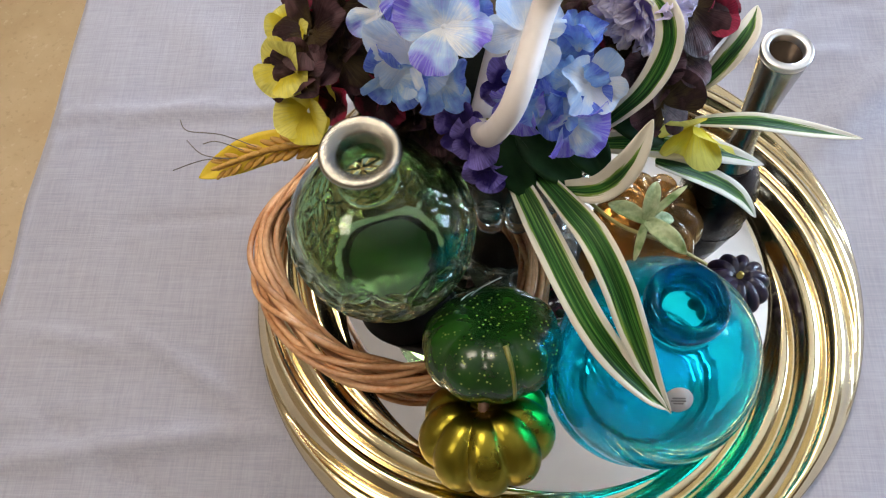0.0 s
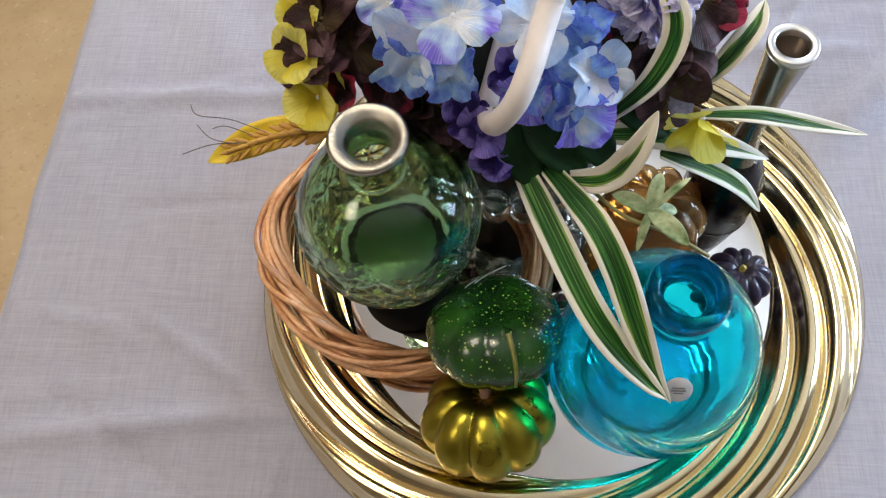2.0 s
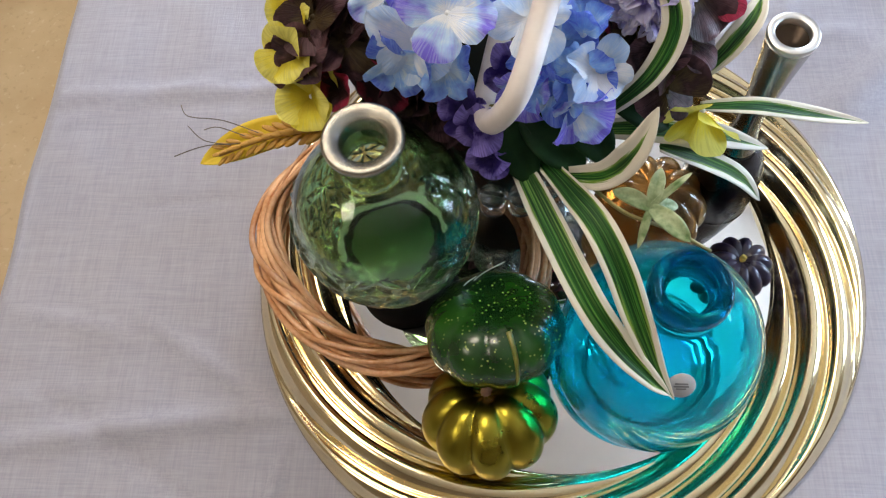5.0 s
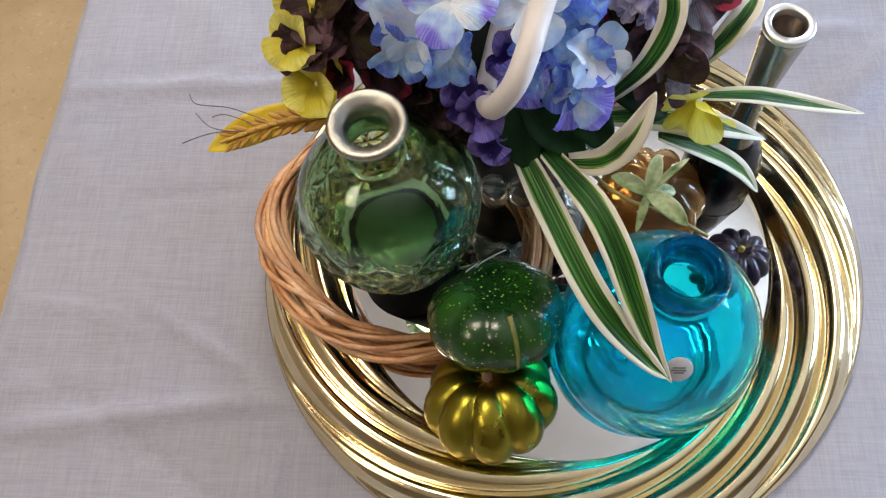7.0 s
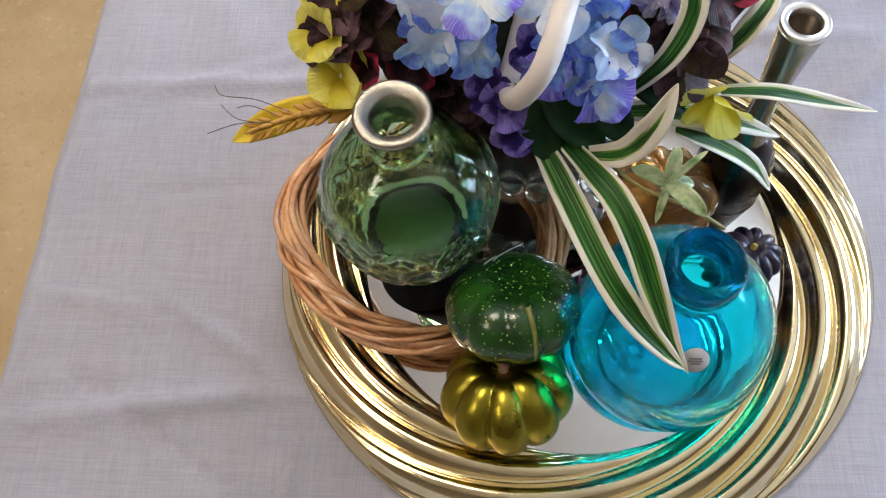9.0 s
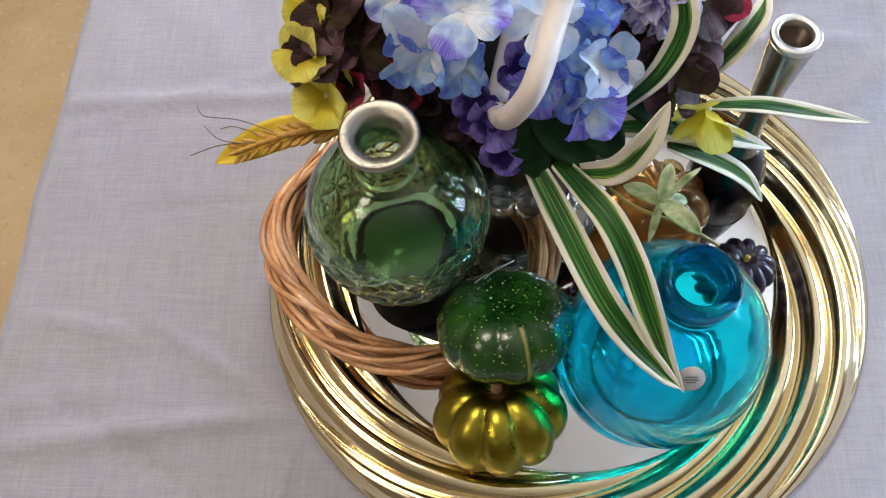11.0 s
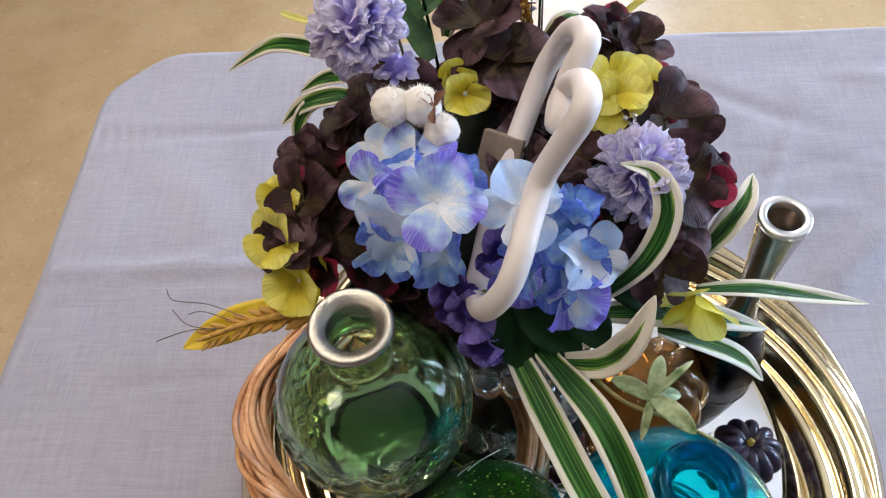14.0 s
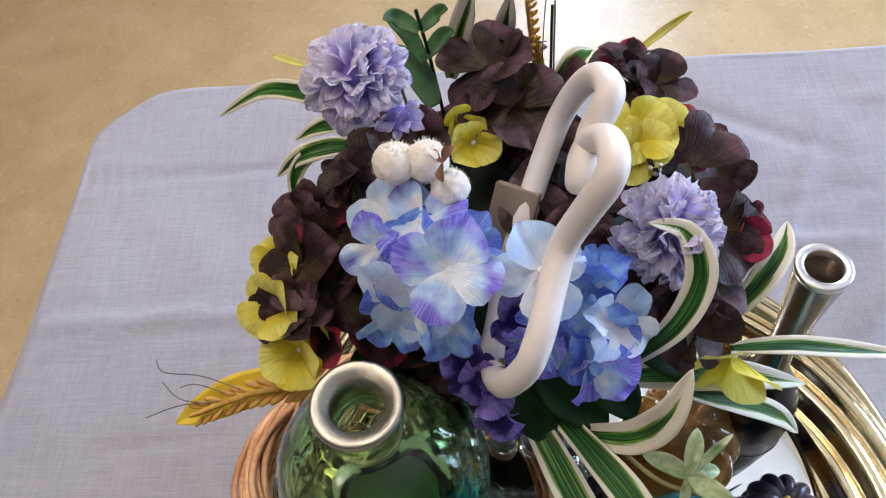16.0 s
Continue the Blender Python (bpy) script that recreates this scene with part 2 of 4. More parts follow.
def petal_material(name, base, mid, tip, vein, rough=0.6, patchy=0.9, veins=0.45, spec=0.35, tip_at=0.82):
    """Silk petal: colour runs along the petal, with fanned veins and soft blotches of its own."""
    mat, nt, bs = nodes_of(name)
    set_in(bs, Roughness=rough)
    bs.inputs["Specular IOR Level"].default_value = spec
    uv = nt.nodes.new("ShaderNodeUVMap")
    sep = nt.nodes.new("ShaderNodeSeparateXYZ")
    nt.links.new(uv.outputs[0], sep.inputs[0])
    info = nt.nodes.new("ShaderNodeObjectInfo")
    blot = nt.nodes.new("ShaderNodeTexNoise")
    blot.noise_dimensions = "4D"
    blot.inputs["Scale"].default_value, blot.inputs["Detail"].default_value = 2.1, 3
    nt.links.new(uv.outputs[0], blot.inputs["Vector"])
    nt.links.new(math2(nt, "MULTIPLY", info.outputs["Random"], 60), blot.inputs["W"])
    shift = math2(nt, "MULTIPLY", math2(nt, "SUBTRACT", info.outputs["Random"], 0.5), 0.45)
    fan = math2(nt, "DIVIDE", math2(nt, "SUBTRACT", sep.outputs[0], 0.5), math2(nt, "ADD", sep.outputs[1], 0.22))
    line = nt.nodes.new("ShaderNodeCombineXYZ")
    nt.links.new(math2(nt, "MULTIPLY", fan, 28), line.inputs[0])
    nt.links.new(math2(nt, "MULTIPLY", sep.outputs[1], 1.6), line.inputs[1])
    nt.links.new(math2(nt, "MULTIPLY", info.outputs["Random"], 30), line.inputs[2])
    radial = nt.nodes.new("ShaderNodeTexNoise")
    radial.inputs["Scale"].default_value, radial.inputs["Detail"].default_value = 1.0, 4
    nt.links.new(line.outputs[0], radial.inputs["Vector"])
    along = math2(nt, "ADD", math2(nt, "ADD", sep.outputs[1], shift), math2(nt, "MULTIPLY", math2(nt, "SUBTRACT", blot.outputs["Fac"], 0.5), patchy * 2.0))
    along = math2(nt, "ADD", along, math2(nt, "MULTIPLY", math2(nt, "SUBTRACT", radial.outputs["Fac"], 0.5), 0.55))
    col = ramp(nt, along, (0.12, base), (tip_at * 0.55, mid), (tip_at, tip))
    lines = ramp(nt, radial.outputs["Fac"], (0.46, (0, 0, 0)), (0.60, (1, 1, 1)))
    col = mixc(nt, math2(nt, "MULTIPLY", lines, veins), col, vein)
    nt.links.new(col, bs.inputs["Base Color"])
    tr = nt.nodes.new("ShaderNodeBsdfTranslucent")
    nt.links.new(col, tr.inputs["Color"])
    mx = nt.nodes.new("ShaderNodeMixShader")
    mx.inputs[0].default_value = 0.28
    nt.links.new(bs.outputs[0], mx.inputs[1])
    nt.links.new(tr.outputs[0], mx.inputs[2])
    nt.links.new(mx.outputs[0], nt.nodes["Material Output"].inputs[0])
    bump(nt, bs, radial.outputs["Fac"], 0.7, 0.0009)
    return mat


M["p_blue"] = petal_material("periwinkle_edged_silk_petal", (0.93, 0.95, 0.97), (0.50, 0.70, 0.96), (0.22, 0.17, 0.78), (0.66, 0.74, 0.96), patchy=0.9, veins=0.35)
M["p_azure"] = petal_material("sky_blue_silk_petal", (0.74, 0.86, 0.96), (0.32, 0.58, 0.95), (0.12, 0.20, 0.76), (0.46, 0.66, 0.95), patchy=0.9, veins=0.30)
M["p_pale"] = petal_material("pale_blue_silk_petal", (0.94, 0.95, 0.97), (0.88, 0.92, 0.97), (0.52, 0.70, 0.95), (0.78, 0.85, 0.95), patchy=0.9)
M["p_violet"] = petal_material("violet_silk_petal", (0.022, 0.013, 0.09), (0.045, 0.026, 0.18), (0.26, 0.20, 0.60), (0.03, 0.018, 0.12), spec=0.2)
M["p_dark"] = petal_material("plum_brown_silk_petal", (0.080, 0.052, 0.024), (0.028, 0.011, 0.014), (0.135, 0.066, 0.078), (0.012, 0.005, 0.007), 0.45, 1.1, 0.40, 0.25, 1.0)
M["p_maroon"] = petal_material("crimson_edged_silk_petal", (0.024, 0.009, 0.011), (0.030, 0.010, 0.014), (0.34, 0.024, 0.060), (0.024, 0.007, 0.011), 0.45, 0.75, 0.4, 0.15, 1.05)
M["p_yellow"] = petal_material("lime_yellow_silk_petal", (0.62, 0.48, 0.03), (0.78, 0.66, 0.05), (0.86, 0.79, 0.20), (0.46, 0.38, 0.03), patchy=0.6, veins=0.3)
M["p_lavender"] = petal_material("lavender_silk_petal", (0.38, 0.31, 0.72), (0.64, 0.57, 0.88), (0.88, 0.83, 0.95), (0.46, 0.39, 0.78), patchy=0.4, veins=0.3)


def variegated_material(name, pale):
    """Strap leaf: dark green with thin pale streaks and a cream margin."""
    mat, nt, bs = nodes_of(name)
    set_in(bs, Roughness=0.5)
    bs.inputs["Specular IOR Level"].default_value = 0.25
    uv = nt.nodes.new("ShaderNodeUVMap")
    sep = nt.nodes.new("ShaderNodeSeparateXYZ")
    nt.links.new(uv.outputs[0], sep.inputs[0])
    info = nt.nodes.new("ShaderNodeObjectInfo")
    tones = []
    for across, along in ((22, 3.2), (8, 3.0)):
        at = nt.nodes.new("ShaderNodeCombineXYZ")
        nt.links.new(math2(nt, "MULTIPLY", sep.outputs[0], across), at.inputs[0])
        nt.links.new(math2(nt, "MULTIPLY", sep.outputs[1], along), at.inputs[1])
        nt.links.new(math2(nt, "MULTIPLY", info.outputs["Random"], 40), at.inputs[2])
        st = nt.nodes.new("ShaderNodeTexNoise")
        st.inputs["Scale"].default_value, st.inputs["Detail"].default_value = 1.0, 3
        nt.links.new(at.outputs[0], st.inputs["Vector"])
        tones.append(st.outputs["Fac"])
    centre = math2(nt, "MULTIPLY", math2(nt, "ABSOLUTE", math2(nt, "SUBTRACT", sep.outputs[0], 0.5)), 2.0)
    edge = math2(nt, "ADD", centre, math2(nt, "MULTIPLY", math2(nt, "SUBTRACT", tones[1], 0.5), 0.55))
    edge = math2(nt, "ADD", edge, math2(nt, "MULTIPLY", math2(nt, "SUBTRACT", tones[0], 0.5), 0.30))
    edge = math2(nt, "ADD", edge, math2(nt, "MULTIPLY", math2(nt, "POWER", sep.outputs[1], 2.6), 0.62))
    edge = math2(nt, "ADD", edge, pale)
    green = ramp(nt, tones[0], (0.34, (0.004, 0.026, 0.006)), (0.47, (0.012, 0.078, 0.012)), (0.58, (0.045, 0.160, 0.026)), (0.74, (0.15, 0.28, 0.06)))
    patch = ramp(nt, tones[1], (0.36, (0.45, 0.50, 0.45)), (0.64, (1.35, 1.35, 1.25)))
    green = mixc(nt, 1.0, green, patch, "MULTIPLY")
    col = mixc(nt, ramp(nt, edge, (0.62, (0, 0, 0)), (0.74, (1, 1, 1))), green, (0.20, 0.32, 0.045))
    col = mixc(nt, ramp(nt, edge, (0.74, (0, 0, 0)), (0.79, (1, 1, 1))), col, (0.70, 0.65, 0.53))
    nt.links.new(col, bs.inputs["Base Color"])
    bump(nt, bs, tones[0], 0.4, 0.0006)
    return mat


M["variegated"] = variegated_material("variegated_blade", 0.0)
M["cream_variegated"] = variegated_material("cream_edged_blade", 0.17)
M["pale_variegated"] = variegated_material("pale_variegated_blade", 0.34)

# ---- building helpers ----


def mesh_of(name, verts, faces, mat, uvs=None, smooth=True):
    me = bpy.data.meshes.new(name)
    me.from_pydata([tuple(v) for v in verts], [], faces)
    me.materials.append(mat)
    if smooth:
        me.polygons.foreach_set("use_smooth", [True] * len(me.polygons))
    if uvs is not None:
        lay = me.uv_layers.new(name="UVMap")
        lay.data.foreach_set("uv", [c for lp in me.loops for c in uvs[lp.vertex_index]])
    me.update()
    return me


def part(name, me, parent, label="", m=None):
    ob = new(name, me)
    ob.parent = parent
    if m is not None:
        ob.matrix_local = m
    return tagged(ob, label) if label else ob


def thing(name, label, category, m=None, group="", data=None):
    ob = new(name, data)
    if m is not None:
        ob.matrix_world = m
    return tagged(ob, label, category, group)


def lathe(name, profile, mat, segs=64, shape=None, cap=True):
    """A turned body. profile: (radius, height) up from the foot. shape(angle, r, z) gives a new (r, z)."""
    verts, faces = [], []
    n = len(profile)
    for i in range(segs):
        a = 2 * math.pi * i / segs
        for r, z in profile:
            if shape:
                r, z = shape(a, r, z)
            verts.append((r * math.cos(a), r * math.sin(a), z))
    for i in range(segs):
        k = (i + 1) % segs
        for j in range(n - 1):
            faces.append((i * n + j, k * n + j, k * n + j + 1, i * n + j + 1))
    if cap:
        faces.append(tuple(i * n for i in range(segs))[::-1])
        faces.append(tuple(i * n + n - 1 for i in range(segs)))
    return mesh_of(name, verts, faces, mat)


def smooth_profile(pts, steps=6):
    """Catmull-Rom through the points."""
    out = []
    p = [Vector(q) for q in (pts[0], *pts, pts[-1])]
    for i in range(1, len(p) - 2):
        for s in range(steps):
            t = s / steps
            a, b, c, d = p[i - 1], p[i], p[i + 1], p[i + 2]
            out.append(0.5 * (2 * b + (c - a) * t + (2 * a - 5 * b + 4 * c - d) * t * t + (3 * b - a - 3 * c + d) * t ** 3))
    out.append(p[-2])
    return out


def tube(name, pts, radius, mat, segs=10, closed=False, taper=None, steps=6):
    """A round rod along a smooth line."""
    if closed:
        p = [Vector(q) for q in pts]
        line = smooth_profile([p[-1], *p, p[0], p[1]], steps)[steps:-steps - 1]
    else:
        line = smooth_profile(pts, steps)
    n = len(line)
    verts, faces, up = [], [], Vector((0.3, 0.2, 1)).normalized()
    for i, q in enumerate(line):
        if closed:
            d = (line[(i + 1) % n] - line[i - 1]).normalized()
        else:
            d = (line[min(i + 1, n - 1)] - line[max(i - 1, 0)]).normalized()
        side = d.cross(up).normalized()
        up = side.cross(d).normalized()
        r = radius * (taper(i / max(n - 1, 1)) if taper else 1)
        for k in range(segs):
            a = 2 * math.pi * k / segs
            verts.append(q + (side * math.cos(a) + up * math.sin(a)) * r)
    for i in range(n if closed else n - 1):
        j = (i + 1) % n
        for k in range(segs):
            faces.append((i * segs + k, i * segs + (k + 1) % segs, j * segs + (k + 1) % segs, j * segs + k))
    if not closed:
        faces.append(tuple(range(segs))[::-1])
        faces.append(tuple((n - 1) * segs + k for k in range(segs)))
    return mesh_of(name, verts, faces, mat)


def box(name, sx, sy, sz, mat, bevel=0.002, m=None):
    bm = bmesh.new()
    bmesh.ops.create_cube(bm, size=1.0, matrix=Matrix.Diagonal((sx, sy, sz, 1)))
    if bevel:
        bmesh.ops.bevel(bm, geom=bm.edges[:], offset=bevel, segments=2, affect="EDGES", profile=0.5)
    if m is not None:
        bmesh.ops.transform(bm, matrix=m, verts=bm.verts)
    me = bpy.data.meshes.new(name)
    bm.to_mesh(me)
    bm.free()
    me.materials.append(mat)
    return me


# ---- the room ----
FLOOR, CEIL = -0.75, 1.80
XL, XR, YN, YF = -2.4, 2.6, -2.6, 2.6


def slab(name, x0, x1, y0, y1, z0, z1, mat, kind="structure", label=""):
    ob = new(name, box(name, x1 - x0, y1 - y0, z1 - z0, mat, 0))
    ob.location = ((x0 + x1) / 2, (y0 + y1) / 2, (z0 + z1) / 2)
    return tagged(ob, label, "", "", kind)


slab("floor", XL - 0.1, XR + 0.1, YN - 0.1, YF + 0.1, FLOOR - 0.1, FLOOR, M["floor"], label="tan speckled vinyl floor")
slab("ceiling", XL - 0.1, XR + 0.1, YN - 0.1, YF + 0.1, CEIL, CEIL + 0.1, M["ceiling"], label="plain off-white ceiling")
slab("wall_west", XL - 0.1, XL, YN, YF, FLOOR, CEIL, M["wall"], label="plain beige painted wall")
slab("wall_south", XL, XR, YN - 0.1, YN, FLOOR, CEIL, M["wall"], label="plain beige painted wall")
WX0, WX1, WZ0, WZ1 = WINDOW_X - 0.34, WINDOW_X + 0.34, WINDOW_Z - 0.71, WINDOW_Z + 0.71
wall_n = tagged(new("wall_north"), "beige painted wall with a window opening", "", "", "structure")
for nm, (a, b, c, d) in (("wall_panel", (XL, WX0, FLOOR, CEIL)), ("wall_panel", (WX1, XR, FLOOR, CEIL)), ("wall_panel", (WX0, WX1, FLOOR, WZ0)), ("wall_panel", (WX0, WX1, WZ1, CEIL))):
    part(nm, box(nm, b - a, 0.1, d - c, M["wall"], 0), wall_n, "", pose((a + b) / 2, YF + 0.05, (c + d) / 2))
wall_e = tagged(new("wall_east"), "beige painted wall with a window opening", "", "", "structure")
EY0, EY1, EZ0, EZ1 = -0.5, 1.0, -0.05, 1.2
for a, b, lo, hi in ((YN, EY0, FLOOR, CEIL), (EY1, YF, FLOOR, CEIL), (EY0, EY1, FLOOR, EZ0), (EY0, EY1, EZ1, CEIL)):
    part("wall_panel", box("wall_panel", 0.1, b - a, hi - lo, M["wall"], 0), wall_e, "", pose(XR + 0.05, (a + b) / 2, (lo + hi) / 2))


def make_window(name, m, w, h):
    ob = tagged(new(name), "white framed window with cool daylight", "window", "", "structure")
    ob.matrix_world = m
    for x, z, sx, sz in ((0.03 - w / 2, 0, 0.06, h), (w / 2 - 0.03, 0, 0.06, h), (0, h / 2 - 0.03, w - 0.12, 0.06), (0, 0.03 - h / 2, w - 0.12, 0.06), (0, 0, 0.05, h - 0.12)):
        part("window_frame", box("window_frame", sx, 0.07, sz, M["frame"], 0.004), ob, "", pose(x, 0, z))
    for x in (-1, 1):
        pane = part("pane", box("pane", w / 2 - 0.085, 0.004, h - 0.12, M["clear_glass"], 0), ob, "clear glass pane", pose(x * (w / 4 - 0.0175), 0.03, 0))
        pane.visible_shadow = False


make_window("window_1", pose(WINDOW_X, YF + 0.05, WINDOW_Z), 0.68, 1.42)
make_window("window_2", pose(XR + 0.05, (EY0 + EY1) / 2, (EZ0 + EZ1) / 2, 0, 0, 90), EY1 - EY0, EZ1 - EZ0)
for lx, ly in LAMPS:
    lamp = thing("ceiling_lamp", "square flush ceiling lamp with a white frame", "lamp", pose(lx, ly, CEIL - 0.015), "ceiling lamps")
    for x, y, sx, sy in ((-0.29, 0, 0.03, 0.61), (0.29, 0, 0.03, 0.61), (0, -0.29, 0.55, 0.03), (0, 0.29, 0.55, 0.03)):
        part("frame", box("frame", sx, sy, 0.03, M["frame"], 0.003), lamp, "", pose(x, y, 0))
    mat, nt, bs = nodes_of("lamp_diffuser")
    set_in(bs, Base_Color=(0.9, 0.88, 0.84), Roughness=0.6)
    bs.inputs["Emission Color"].default_value = (1.0, 0.90, 0.78, 1)
    bs.inputs["Emission Strength"].default_value = 5.0
    part("diffuser", box("diffuser", 0.54, 0.54, 0.008, mat, 0.002), lamp, "glowing white diffuser", pose(0, 0, 0.008))

# ---- table and cloth ----
TURN = radians(-10)
UL, UR, VN, VF = -0.390, 0.50, -0.50, 0.392
turn = Matrix.Rotation(TURN, 4, "Z")
table = thing("table", "square wooden table under a linen cloth", "table", turn @ pose((UL + UR) / 2, (VN + VF) / 2, FLOOR))
TW, TD = UR - UL - 0.02, VF - VN - 0.02
part("tabletop", box("tabletop", TW, TD, 0.03, M["wood"], 0.01), table, "", pose(0, 0, -FLOOR - 0.020))
for sx in (-1, 1):
    for sy in (-1, 1):
        part("leg", box("leg", 0.05, 0.05, -FLOOR - 0.036, M["wood"], 0.006), table, "", pose(sx * (TW / 2 - 0.07), sy * (TD / 2 - 0.07), (-FLOOR - 0.036) / 2))


def rim_edge(a):
    """Half-size of the cloth's fold line in the direction a, with cut corners."""
    c, s = math.cos(a), math.sin(a)
    hx, hy, cut = (UR - UL) / 2, (VF - VN) / 2, 0.052
    r = min(hx / max(abs(c), 1e-6), hy / max(abs(s), 1e-6))
    k = (hx + hy - cut) / max(abs(c) + abs(s), 1e-6)
    return (r ** -90 + k ** -90) ** (-1 / 90)


def crease(x, y, px, py, ang, length, width, h):
    c, s = math.cos(ang), math.sin(ang)
    u, v = (x - px) * c + (y - py) * s, -(x - px) * s + (y - py) * c
    v += 0.012 * math.sin(u * 9)
    return 1.7 * h * math.exp(-(v / width) ** 2) * math.exp(-(u / length) ** 4)


crng = random.Random(8)
CREASES = []
for cx, cy, n in ((-0.33, -0.12, 9), (-0.30, 0.22, 7), (-0.22, -0.34, 5), (0.30, 0.26, 7), (0.30, -0.20, 6), (0.02, 0.36, 4)):
    for k in range(n):
        CREASES.append((cx + crng.uniform(-0.12, 0.12), cy + crng.uniform(-0.14, 0.14), crng.choice((0.25, 0.05, -0.3, 0.5, 1.3)) + crng.uniform(-0.2, 0.2), crng.uniform(0.04, 0.15), crng.uniform(0.003, 0.009), crng.uniform(-0.0016, 0.0026)))
CREASES.append((0.27, 0.27, 0.78, 0.20, 0.016, 0.0060))
CREASES.append((-0.30, -0.06, 0.22, 0.16, 0.007, 0.0034))
CREASES.append((-0.33, 0.20, 0.12, 0.15, 0.006, 0.0026))


def make_cloth():
    verts, faces, na, nr = [], [], 420, 170
    for j in range(nr + 22):
        for i in range(na):
            a = 2 * math.pi * i / na
            e = rim_edge(a) + 0.003 * noise.noise(Vector((math.cos(a) * 6, math.sin(a) * 6, 3)))
            if j < nr:
                r = e * (j + 0.5) / nr
                x, y = r * math.cos(a), r * math.sin(a)
                q = Vector((x, y, 0))
                flat = min(1.0, max(0.0, (math.hypot(x + (UL + UR) / 2, y + (VN + VF) / 2) - 0.185) / 0.06))
                z = 0.0015 * noise.noise(q * 9) + 0.0012 * noise.noise(q * 23)
                for cr in CREASES:
                    if abs(x - cr[0]) < 0.24 and abs(y - cr[1]) < 0.24:
                        z += crease(x, y, *cr)
                z = z * flat
                verts.append((x, y, z - 0.004))
            else:
                t = (j - nr) / 21
                ang = min(1.0, t * 4) * math.pi / 2
                out = 0.010 * math.sin(ang) + 0.012 * max(0, t - 0.25) * (1 + math.sin(a * 23) + 0.6 * math.sin(a * 41 + 1))
                z = -0.010 * (1 - math.cos(ang)) - 0.22 * max(0.0, t - 0.25)
                verts.append(((e + out) * math.cos(a), (e + out) * math.sin(a), z - 0.004))
    rows_ = nr + 22
    for j in range(rows_ - 1):
        for i in range(na):
            k = (i + 1) % na
            faces.append((j * na + i, (j + 1) * na + i, (j + 1) * na + k, j * na + k))
    faces.append(tuple(range(na)))
    return mesh_of("tablecloth", verts, faces, M["cloth"])


cloth = thing("tablecloth", "wrinkled blue-grey linen tablecloth hanging over the table", "tablecloth", turn @ pose((UL + UR) / 2, (VN + VF) / 2, 0.004), "", make_cloth())

# ---- tray ----
R_IN, R_OUT, PLATE = 0.145, 0.2035, 0.007


def make_tray():
    tray = thing("serving_tray", "round polished brass tray with a swirled fluted rim", "tray")
    plate = [(0.0005, 0.001), (R_IN + 0.004, 0.001), (R_IN + 0.004, PLATE - 0.001), (R_IN + 0.002, PLATE), (0.0005, PLATE)]
    part("mirror_plate", lathe("mirror_plate", plate, M["mirror"], 128), tray, "bright silver mirror centre")
    na, nr, flutes, sweep = 900, 64, 11, 1.8
    verts, faces = [], []
    for i in range(na):
        a = 2 * math.pi * i / na
        for j in range(nr):
            s = j / (nr - 1)
            r = R_IN + (R_OUT - R_IN) * s
            ph = flutes * (a + sweep * s ** 0.9) + 0.5 * math.sin(3 * a)
            w = math.sqrt(math.sin(ph / 2) ** 2 + 0.02) + 0.10 * math.sin(ph + 0.8)
            fade = min(1.0, s / 0.10) * min(1.0, (1 - s) / 0.10)
            z = PLATE + 0.0125 * math.sin(math.pi * min(1.0, s * 0.92 + 0.02)) ** 0.8 + 0.0085 * (w - 0.5) * fade
            verts.append((r * math.cos(a), r * math.sin(a), z - 0.003 * s * s))
        for r, z in ((R_OUT + 0.0015, 0.0055), (R_OUT + 0.001, 0.0030), (R_OUT - 0.003, 0.0010), (R_IN + 0.006, 0.0010)):
            verts.append((r * math.cos(a), r * math.sin(a), z))
    n = nr + 4
    for i in range(na):
        k = (i + 1) % na
        for j in range(n):
            m = (j + 1) % n
            faces.append((i * n + j, k * n + j, k * n + m, i * n + m))
    part("rim", mesh_of("rim", verts, faces, M["brass"]), tray, "pale gold rim with twisted flutes")
    return tray


make_tray()

# ---- wicker wreath ----


def make_wreath():
    wreath = thing("wicker_wreath", "round wreath of twisted peeled wicker rods", "wreath", pose(-0.098, 0.022, 0.034, -6, 7.5, 0))
    rng = random.Random(4)
    R, thick = 0.0880, 0.0100
    for k in range(20):
        turns = rng.choice((1, 2, 2, 3, -1))
        ph, depth = rng.uniform(0, 6.28), thick * math.sqrt(rng.uniform(0.22, 1.0))
        wob, rod = rng.uniform(0, 6.28), rng.uniform(0.0015, 0.0023)
        pts = []
        for i in range(90):
            a = 2 * math.pi * i / 90
            b = ph + turns * a + 0.55 * math.sin(2 * a + wob) + 0.35 * math.sin(3 * a - wob)
            d = depth * (1 + 0.28 * math.sin(3 * a + wob))
            rr = R + d * math.cos(b) * 1.05
            pts.append((rr * math.cos(a), rr * math.sin(a), d * math.sin(b) * 1.35))
        part("rod", tube("rod", pts, rod, M["wicker"], 7, True, steps=2), wreath)
    return wreath


make_wreath()

# ---- green bottle on its black stand ----
BX, BY = -0.103, -0.002
stand = thing("bottle_stand", "short matte black round stand on the tray", "stand", pose(BX, BY, PLATE))
part("drum", lathe("drum", [(0.0305, 0), (0.0315, 0.002), (0.0315, 0.067), (0.0300, 0.069), (0.001, 0.069)], M["black"], 48), stand)
# disc added on the stand in place of the bottle's lit base
part("pad", lathe("pad", [(0.0265, 0.0686), (0.0265, 0.070), (0.001, 0.070)], M["pad"], 40), stand, "pale disc added for the lit base of the bottle")


